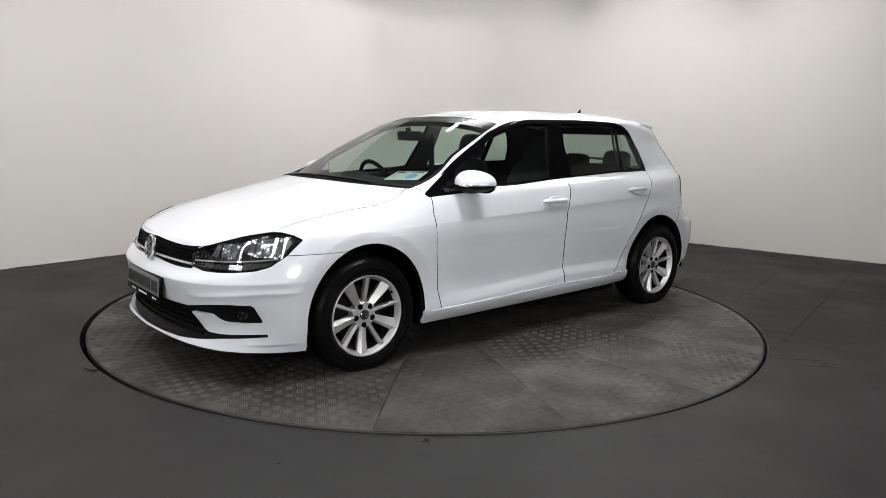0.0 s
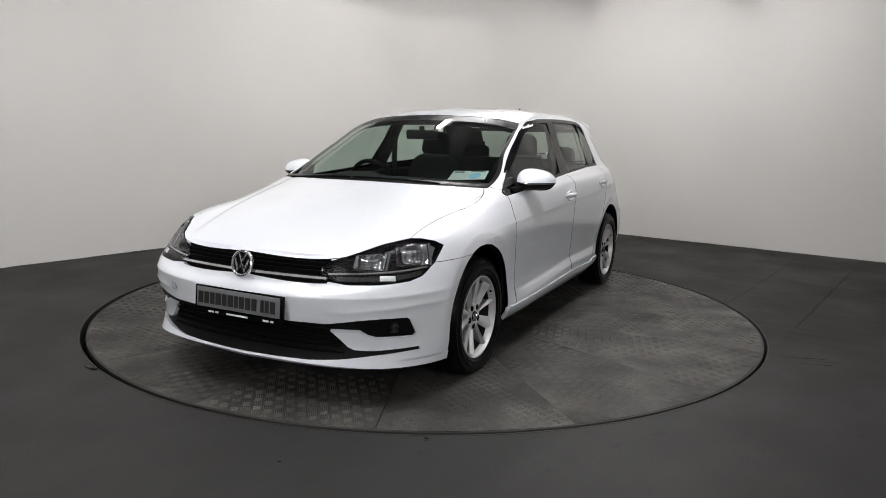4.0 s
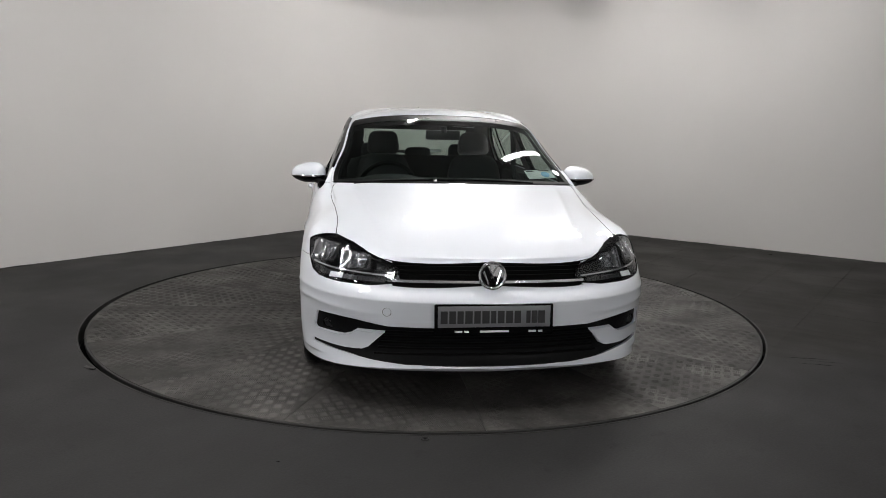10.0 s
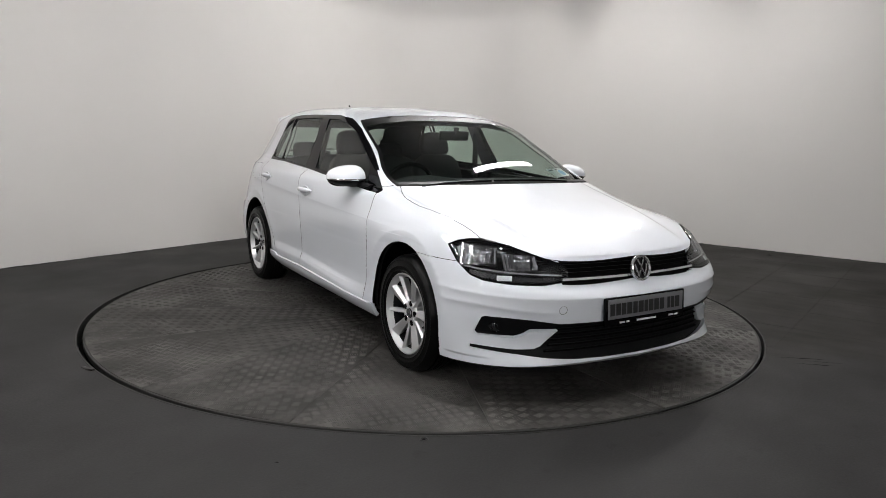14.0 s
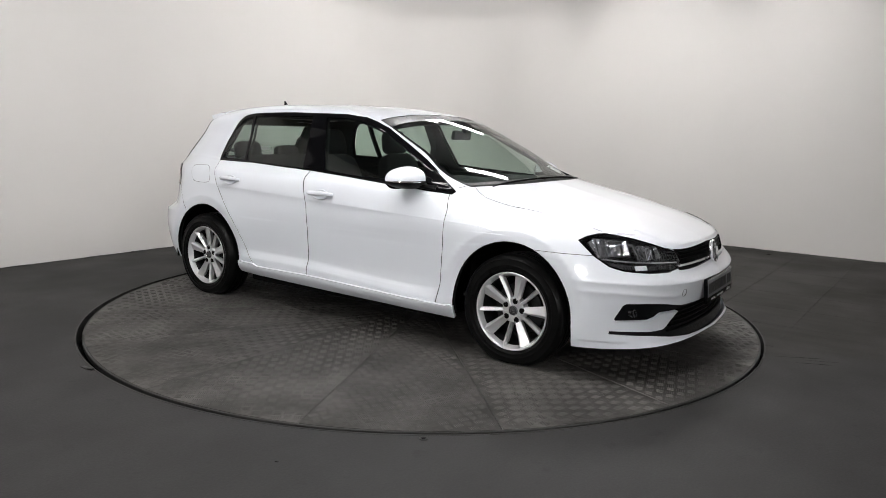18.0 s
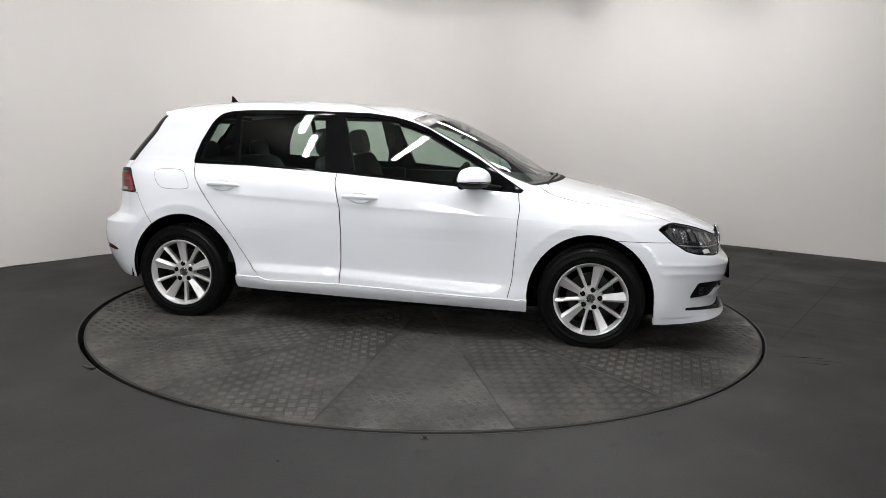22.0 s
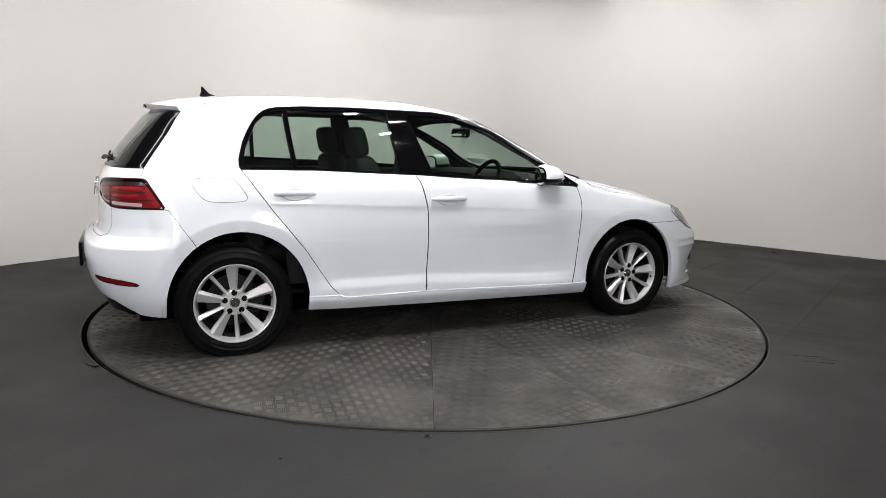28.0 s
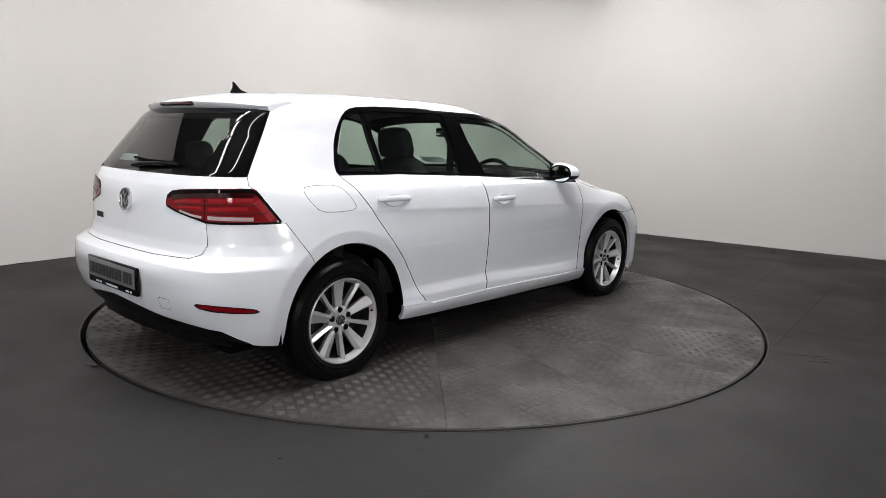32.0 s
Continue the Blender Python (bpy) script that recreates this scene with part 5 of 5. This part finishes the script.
# mirrors, handles, antenna
for sd in (1, -1):
    bm = bmesh.new()
    bmesh.ops.create_uvsphere(bm, u_segments=36, v_segments=24, radius=1)
    low = bmesh.new()
    for v in bm.verts:
        x, y, z = v.co
        sx = .105 if x > 0 else .070
        sq = lambda q, e: math.copysign(abs(q) ** e, q)
        yy = sq(y, .80)
        v.co = Vector((sq(x, .9) * sx - .020 * yy, yy * .100, sq(z, .85) * (.062 if z > 0 else .046) * (1 - .22 * yy)))
    housing = bm.copy()
    bmesh.ops.bisect_plane(housing, geom=housing.verts[:] + housing.edges[:] + housing.faces[:], plane_co=(0, 0, -.006), plane_no=(0, 0, 1), clear_inner=True)
    bmesh.ops.holes_fill(housing, edges=[e for e in housing.edges if e.is_boundary])
    bmesh.ops.bisect_plane(bm, geom=bm.verts[:] + bm.edges[:] + bm.faces[:], plane_co=(0, 0, -.008), plane_no=(0, 0, 1), clear_outer=True)
    bmesh.ops.holes_fill(bm, edges=[e for e in bm.edges if e.is_boundary])
    for b in (housing, bm):
        bmesh.ops.bisect_plane(b, geom=b.verts[:] + b.edges[:] + b.faces[:], plane_co=(-.040, 0, 0), plane_no=(-1, -.18, 0), clear_outer=True)
        bmesh.ops.holes_fill(b, edges=[e for e in b.edges if e.is_boundary])
    BIG = Matrix.Translation((.590, sd * .882, .962)) @ Matrix.Diagonal((1.08, 1.08, 1.16, 1)) @ Matrix.Translation((-.640, -sd * .888, -.983))
    at = BIG @ Matrix.Translation((.640, sd * .888, .983)) @ Matrix.Diagonal((1, sd, 1, 1))
    for b in (housing, bm):
        b.transform(at)
        bmesh.ops.recalc_face_normals(b, faces=b.faces)
    mir = car_part("door_mirror", housing, PAINT, "white door mirror with a black foot and a clear indicator strip", angle=50)
    part("lower_cover", bm, PLASTIC, mir, "black lower cover", angle=50)
    rim_pts = []
    for a in np.linspace(-1.5, 1.35, 18):
        x, y = math.cos(a), math.sin(a)
        yy = math.copysign(abs(y) ** .8, y)
        rim_pts.append(Vector((.640 + (x ** .9) * .106 - .020 * yy, sd * (.888 + yy * .101), .976)))
    part("indicator_strip", tube([BIG @ p for p in rim_pts], .0052, 6), CHROME, mir, "clear indicator strip")
    foot = tube([(.645, sd * .845, .935), (.70, sd * .81, .922), (.755, sd * .785, .914)], [.030, .027, .030], 10, flat=.55)
    part("foot", foot, PLASTIC, mir, "black mirror foot")
    for nm, rr, rh, off, mat, lab in (("mirror_surround", .088, .051, .004, GLOSS, "black surround"), ("mirror_face", .078, .043, .0085, MIRROR, "mirror glass")):
        face = lathe([(.0005, 0), (.92, 0), (1, .004 / 1), (1, .02)], 36)
        for v in face.verts:
            v.co.x, v.co.z = math.copysign(abs(v.co.x) ** .8, v.co.x) * rr, math.copysign(abs(v.co.z) ** .8, v.co.z) * rh
        face.transform(BIG @ Matrix.Translation((.600 - off, sd * .886, .984)) @ pose(0, 0, 0, 0, 0, -90 + sd * 10) @ Matrix.Diagonal((1, .15, 1, 1)))
        bmesh.ops.recalc_face_normals(face, faces=face.faces)
        part(nm, face, mat, mir, lab)

    for x0, x1, z in ((-1.100, -.880, .876), (-.194, .028, .834)):
        pts = []
        for u in np.linspace(0, 1, 13):
            q, n = from_side(x0 + (x1 - x0) * u, z, sd)
            pts.append(q + n * (.004 + .023 * math.sin(math.pi * u) ** .5))
        bm = tube(pts, [.007 + .006 * math.sin(math.pi * u) ** .4 for u in np.linspace(0, 1, 13)], 10, flat=1.0)
        for v in bm.verts:
            v.co.z = z + (v.co.z - z) * 1.25
        h = car_part("door_handle", bm, PAINT, "white door handle", angle=60)
        q, n = from_side((x0 + x1) / 2, z - .004, sd)
        cup = lathe([(.0005, .0012), (.55, .0008), (.82, .0030), (.95, .0065), (1.0, .0070), (1.08, .0010)], 32)
        cup.transform(Matrix.Translation(q + n * .0008) @ n.to_track_quat("Y", "Z").to_matrix().to_4x4() @ Matrix.Diagonal((.070, 1, .031, 1)))
        part("handle_cup", cup, PAINT, h)
p, n = on_skin((-1.335, .0005, 3), (0, 0, -1))
bm = bmesh.new()
prof = [(.055, 0), (-.005, .020), (-.040, .060), (-.052, .062), (-.050, .035), (-.062, 0)]
prism(prof, .012, bm)
for v in bm.verts:
    v.co.y = (v.co.y - .006) * (2.6 if v.co.z < .005 else 1.6 if v.co.z < .03 else .7)
bmesh.ops.bevel(bm, geom=bm.edges[:], offset=.003, segments=2, affect="EDGES")
bm.transform(Matrix.Translation((-1.325, 0, p.z - .004)))
car_part("roof_antenna", bm, SEAL, "black shark-fin roof antenna")

# wipers and the sticker at the windscreen
for y0, y1 in ((.46, -.12), (-.14, -.60)):
    pts = []
    for u in np.linspace(0, 1, 9):
        y = y0 + (y1 - y0) * u
        q, n = on_skin((1.055 - .05 * abs(y), y if abs(y) > .001 else .001, 3), (0, 0, -1))
        pts.append(q + Vector((0, 0, .001)))
    car_part("front_wiper", tube(pts, .0065, 6), SEAL, "black windscreen wiper")
corners = [on_skin((x, y, 3), (0, 0, -1)) for x, y in ((.835, .452), (.755, .642), (.845, .655), (.945, .462))]
quad = [p - n * .008 for p, n in corners]
bm = bmesh.new()
bm.faces.new([bm.verts.new(q) for q in quad])
bmesh.ops.solidify(bm, geom=bm.faces[:], thickness=.0008)
st = car_part("windscreen_sticker", bm, PAPER, "white paper permit behind the windscreen with a pale blue round mark")
q0, q1, q2, q3 = quad
up = (q1 - q0).cross(q3 - q0).normalized()
up = up if up.z > 0 else -up
inner = lambda a, b: q0 + (q1 - q0) * a + (q3 - q0) * b + up * .0014
mark = bmesh.new()
mark.faces.new([mark.verts.new(inner(.70 + .16 * math.cos(a), .55 + .30 * math.sin(a))) for a in np.linspace(0, 2 * math.pi, 25)[:-1]])
part("blue_mark", mark, PAPER_BLUE, st, "pale blue round mark", smooth=False)
for a0, a1, b0, b1 in ((.06, .34, .10, .22), (.52, .92, .08, .16)):
    bar = bmesh.new()
    bar.faces.new([bar.verts.new(inner(a, b)) for a, b in ((a0, b0), (a1, b0), (a1, b1), (a0, b1))])
    part("text_bar", bar, INK, st, smooth=False)


# ---- car: cabin ----
def pad(sx, sy, sz, at, turn=(0, 0, 0), power=.45, taper=0.0):
    """An upholstered pad: a rounded block, narrower towards +x by the taper."""
    bm = bmesh.new()
    bmesh.ops.create_uvsphere(bm, u_segments=32, v_segments=18, radius=1)
    for v in bm.verts:
        x, y, z = (math.copysign(abs(q) ** power, q) for q in v.co)
        v.co = Vector((x * sx / 2, y * sy / 2 * (1 - taper * (x + 1) / 2), z * sz / 2))
    bm.transform(pose(*at, *turn))
    return bm


def cushion(sx, sy, sz, at, turn=(0, 0, 0), bevel=.05, puff=.02):
    return pad(sx, sy, sz, at, turn, .38)


def front_seat(sd):
    seat = car_part("front_seat", pad(.52, .50, .16, (-.10, sd * .36, .45), (0, -8, 0), .4), CLOTH, "charcoal cloth front seat")
    part("backrest", pad(.62, .50, .15, (-.385, sd * .36, .765), (0, -108, 0), .42, .22), CLOTH, seat)
    part("headrest", pad(.185, .265, .105, (-.495, sd * .36, 1.150), (0, -102, 0), .5, .18), CLOTH, seat)
    for dy in (-.055, .055):
        part("headrest_post", tube([(-.465, sd * .36 + dy, 1.00), (-.49, sd * .36 + dy, 1.10)], .006, 8), CHROME_SOFT, seat)
    return seat


for sd in (1, -1):
    front_seat(sd)
bench = car_part("rear_bench", cushion(.48, 1.30, .16, (-.92, 0, .50), (0, -8, 0), .05), CLOTH, "charcoal cloth rear bench")
part("backrest", cushion(.56, 1.30, .14, (-1.23, 0, .765), (0, -112, 0), .05), CLOTH, bench)
for y in (-.40, 0, .40):
    part("headrest", pad(.12 if y == 0 else .15, .25, .085, (-1.36, y, 1.065 if y else 1.045), (0, -100, 0), .5, .1), CLOTH, bench)
car_part("parcel_shelf", box(.42, 1.22, .025, (-1.60, 0, .965), .008), LINER, "dark parcel shelf")
# dashboard: a swept profile with a hood over the dials
bm = bmesh.new()
rows = []
for y in np.linspace(-.72, .72, 25):
    b = math.exp(-((y + .37) / .17) ** 4)
    prof = [(.97, .90), (.86, .945), (.70, .955 + .012 * b), (.60, .945 + .028 * b), (.565, .915 + .02 * b), (.58, .86), (.56, .78), (.60, .62), (.70, .52), (.97, .50)]
    rows.append([bm.verts.new((x - .035 * (y / .72) ** 2, y, z - .02 * (y / .72) ** 2)) for x, z in prof])
for a, c in zip(rows, rows[1:]):
    for k in range(len(a)):
        bm.faces.new((a[k], a[(k + 1) % len(a)], c[(k + 1) % len(a)], c[k]))
bm.faces.new(rows[0])
bm.faces.new(rows[-1][::-1])
bmesh.ops.recalc_face_normals(bm, faces=bm.faces)
dash = car_part("dashboard", bm, LINER, "dark soft dashboard")
part("centre_screen", box(.02, .24, .11, (.575, 0, .82), .006, (0, -12, 0)), GLOSS, dash)
part("air_vent", box(.02, .12, .06, (.568, -.62, .85), .01), GLOSS, dash)
part("air_vent", box(.02, .12, .06, (.568, .62, .85), .01), GLOSS, dash)
part("centre_console", box(.75, .20, .26, (.10, 0, .42), .03), LINER, dash)
ring_pts = [(.185 * math.cos(a), .185 * math.sin(a), 0) for a in np.linspace(0, 2 * math.pi, 41)]
m = pose(.405, -.37, .865, 0, -66, 0)
wheel_bm = tube([m @ Vector(p) for p in ring_pts], .0155, 8)
sw = car_part("steering_wheel", wheel_bm, SEAL, "black steering wheel")
hub = cushion(.13, .16, .05, (0, 0, -.01), (0, 0, 0), .02, .01)
hub.transform(m)
part("hub", hub, LINER, sw)
for a in (0, 180, 270 - 180):
    s = box(.12, .035, .018, (.12 * math.cos(radians(a + 90)), .12 * math.sin(radians(a + 90)), -.005), .006, (0, 0, a + 90))
    s.transform(m)
    part("spoke", s, LINER, sw)
part("column", tube([m @ Vector((0, 0, -.01)), m @ Vector((0, 0, -.22))], .035, 10), LINER, sw)
rear_mirror = car_part("rear_view_mirror", box(.03, .235, .065, (.40, -.005, 1.220), .014, (0, 8, 4)), PLASTIC, "black rear view mirror")
part("mirror_face", box(.002, .215, .050, (.3838, -.005, 1.222), .0008, (0, 8, 4)), MIRROR, rear_mirror)
part("stem", tube([(.415, 0, 1.235), (.42, 0, 1.275)], .018, 8), PLASTIC, rear_mirror)
car_part("cabin_floor", box(2.6, 1.42, .03, (-.30, 0, .30), .01), LINER, "dark carpet floor")

panel("headlining", ["roof"], GREY_TRIM, both=True, gap=0, lip=0, offset=-.040, label="grey cloth headlining")
for sd in (1, -1):
    card = car_part("door_card", box(.98, .05, .60, (.30, sd * .755, .63), .02, (sd * 3, 0, 0)), LINER, "dark door trim")
    part("armrest", box(.55, .09, .05, (.20, sd * .705, .73), .018), LINER, card)
    part("pull_handle", tube([(.42, sd * .705, .80), (.50, sd * .69, .83), (.56, sd * .705, .86)], .008, 6), CHROME_SOFT, card)
    car_part("door_card", box(.80, .05, .58, (-.62, sd * .755, .65), .02, (sd * 3, 0, 0)), LINER, "dark door trim")
    belt = tube([(-.30, sd * .64, 1.24), (-.33, sd * .66, 1.0), (-.34, sd * .68, .75)], .022, 6, flat=.12)
    car_part("seat_belt", belt, LINER, "dark seat belt")


# ---- floor clutter ----
lug = thing("ring_lug", "small bent dark metal lug at the edge of the turntable ring", "lug", at=Matrix.Translation((-1.735, -1.515, .002)))
part("tab", box(.075, .022, .004, (0, 0, .002), .0015, (0, 0, -38)), RING, lug)
# This shinier steel tab stands in for a small glint.
part("tab", box(.030, .020, .009, (.034, -.022, .0045), .002, (0, 0, -20)), DISC, lug, "small steel end, added for the glint on the lug")
bolt = thing("floor_bolt", "small round steel eye bolt set in the floor", "bolt", at=Matrix.Translation((.0, -2.305, .0005)))
part("eye", lathe([(.011, 0), (.013, .004), (.017, .004), (.019, 0)], 20, "z", close=True), RING, bolt)
part("head", lathe([(.0005, .003), (.006, .003), (.007, 0)], 12, "z"), SEAL, bolt)


def fleck(x, y, r):
    """A flat, uneven scrap of dirt on the floor."""
    n = 9
    bm = bmesh.new()
    rim = [bm.verts.new((r * random.uniform(.5, 1.2) * math.cos(2 * math.pi * k / n), .6 * r * random.uniform(.5, 1.2) * math.sin(2 * math.pi * k / n), 0)) for k in range(n)]
    top = bm.verts.new((0, 0, r * .25))
    for k in range(n):
        bm.faces.new((rim[k], rim[(k + 1) % n], top))
    ob = tagged(part("floor_fleck", bm, SEAL, smooth=False), "small dark scrap of dirt lying on the floor", "dirt", "flecks of dirt on the floor")
    ob.location = (x, y, .0006)


for x, y, r in ((3.75, 2.52, .035), (2.62, 3.30, .022), (2.95, 3.12, .018), (-.55, -2.52, .008), (.52, -2.85, .006), (-.72, -3.28, .010), (-2.93, 1.93, .030), (-3.2, -.6, .012)):
    fleck(x, y, r)



def scratch(a, b, wide):
    """A thin dark scratch in the floor paint from a to b, wavy and of uneven width."""
    bm = bmesh.new()
    a, b = Vector((*a, .0008)), Vector((*b, .0008))
    d = (b - a).normalized()
    side = Vector((-d.y, d.x, 0))
    rows = []
    for q in np.linspace(0, 1, 14):
        p = a.lerp(b, q) + side * random.uniform(-1, 1) * wide * .8
        w = wide * random.uniform(.15, 1) * (1 - (2 * q - 1) ** 4) + .0004
        rows.append((bm.verts.new(p - side * w), bm.verts.new(p + side * w)))
    for (p, q), (r, t) in zip(rows, rows[1:]):
        bm.faces.new((p, q, t, r))
    tagged(part("floor_scratch", bm, PIT, smooth=False), "thin dark scratch in the grey floor paint", "scratch", "scratches in the floor")


scratch((2.02, -1.13), (2.30, -1.17), .006)
scratch((2.08, -1.24), (2.28, -1.28), .005)
scratch((2.16, -1.19), (2.36, -1.24), .003)


# ---- floor tiles ----
TILE = .555


def floor_tiles():
    floor = tagged(new("floor"), "dark grey painted floor, smooth in front, old streaked tiles behind", "floor", kind="structure")
    whole = None
    nu0, nu1 = math.floor(U_MIN / TILE), math.ceil(U_MAX / TILE)
    nv0, nv1 = math.floor(V_MIN / TILE), math.ceil(V_MAX / TILE)
    r = R_RING + .001
    sheet = bmesh.new()
    flat_room = room.inverted()
    for i in range(nu0, nu1):
        for j in range(nv0, nv1):
            mid = in_room((i + .5) * TILE, (j + .5) * TILE + .02, 0)
            old = mid.y > -.40 - .16 * mid.x and mid.x > -.3
            g = .0012 if old else 0
            u0, u1, v0, v1 = i * TILE + g, (i + 1) * TILE - g, j * TILE + .02 + g, (j + 1) * TILE + .02 - g
            c = in_room((u0 + u1) / 2, (v0 + v1) / 2, 0)
            ring_pts = [(u0 + (u1 - u0) * a, v0) for a in np.arange(24) / 24] + [(u1, v0 + (v1 - v0) * a) for a in np.arange(24) / 24] + \
                       [(u1 + (u0 - u1) * a, v1) for a in np.arange(24) / 24] + [(u0, v1 + (v0 - v1) * a) for a in np.arange(24) / 24]
            pts = [in_room(u, v, 0) for u, v in ring_pts]
            out = [math.hypot(p.x - PIT_X, p.y) > r for p in pts]
            if not any(out):
                continue
            if all(out):
                m = Matrix.Translation(c) @ pose(0, 0, 0, 0, 0, ROOM_TURN)
                if not old:
                    sheet.faces.new([sheet.verts.new(flat_room @ in_room(u, v, 0)) for u, v in ((u0, v0), (u1, v0), (u1, v1), (u0, v1))])
                    continue
                if whole is None:
                    ob = part("tile", box(u1 - u0, v1 - v0, .02, (0, 0, -.01), .0012, segments=1), FLOOR, floor, smooth=False)
                    ob.matrix_basis = m
                    whole = ob.data
                else:
                    ob = new("tile", whole)
                    ob.parent, ob.matrix_basis = floor, m
                continue
            n = len(pts)
            starts = [k for k in range(n) if out[k] and not out[k - 1]]
            for k0 in starts:
                run = []
                k = k0
                while out[k % n]:
                    run.append(pts[k % n])
                    k += 1
                a0, a1 = (math.atan2(p.y, p.x - PIT_X) for p in (run[-1], run[0]))
                d = (a1 - a0 + math.pi) % (2 * math.pi) - math.pi
                arc = [Vector((PIT_X + r * math.cos(a0 + d * q), r * math.sin(a0 + d * q), 0)) for q in np.linspace(0, 1, 14)]
                line = [p for p in run if p in (run[0], run[-1]) or any((p - in_room(u, v, 0)).length < 1e-4 for u in (u0, u1) for v in (v0, v1))] + arc
                line = [flat_room @ p for p in line]
                if not old:
                    sheet.faces.new([sheet.verts.new(p) for p in line])
                    continue
                bm = bmesh.new()
                top = [bm.verts.new(p) for p in line]
                low = [bm.verts.new(p - Vector((0, 0, .02))) for p in line]
                try:
                    bm.faces.new(top)
                    for q in range(len(top)):
                        w = (q + 1) % len(top)
                        bm.faces.new((top[q], low[q], low[w], top[w]))
                except ValueError:
                    bm.free()
                    continue
                bmesh.ops.recalc_face_normals(bm, faces=bm.faces)
                part("tile", bm, FLOOR, floor, smooth=False).matrix_basis = room.copy()
    bmesh.ops.recalc_face_normals(sheet, faces=sheet.faces)
    for f in sheet.faces:
        if f.normal.z < 0:
            f.normal_flip()
    part("painted_floor", sheet, FLOOR, floor, "smooth dark grey floor paint", smooth=False).matrix_basis = room.copy()
    return floor


floor_tiles()


def floor_bed():
    """The grout under the tiles: a sheet with a round hole for the pit, out to the walls."""
    bm = bmesh.new()
    inner, outer = [], []
    n = 128
    for i in range(n):
        a = 2 * math.pi * i / n
        d = Vector((math.cos(a), math.sin(a), 0))
        inner.append(bm.verts.new(Vector((PIT_X, 0, 0)) + d * (R_RING - .002) + Vector((0, 0, -.0025))))
        outer.append(bm.verts.new(d * 11 + Vector((0, 0, -.0025))))
    for i in range(n):
        bm.faces.new((inner[i], outer[i], outer[(i + 1) % n], inner[(i + 1) % n]))
    bmesh.ops.recalc_face_normals(bm, faces=bm.faces)
    tagged(part("floor_bed", bm, GROUT, smooth=False), "dark grout bed under the floor tiles", "floor", kind="structure")


floor_bed()


# ---- motion ----
def heading(t):
    """The turntable's angle in degrees; it turns at close to 5.8 degrees a second."""
    s = t - 9.0
    return -89.187 + 5.813 * s + .716 * s * s / 100 - .885 * s ** 3 / 10000


def motions():
    for ob in (turntable, car):
        walk(ob, [(t, pose(0, 0, 0, 0, 0, heading(t))) for t in range(0, 33)])


motions()
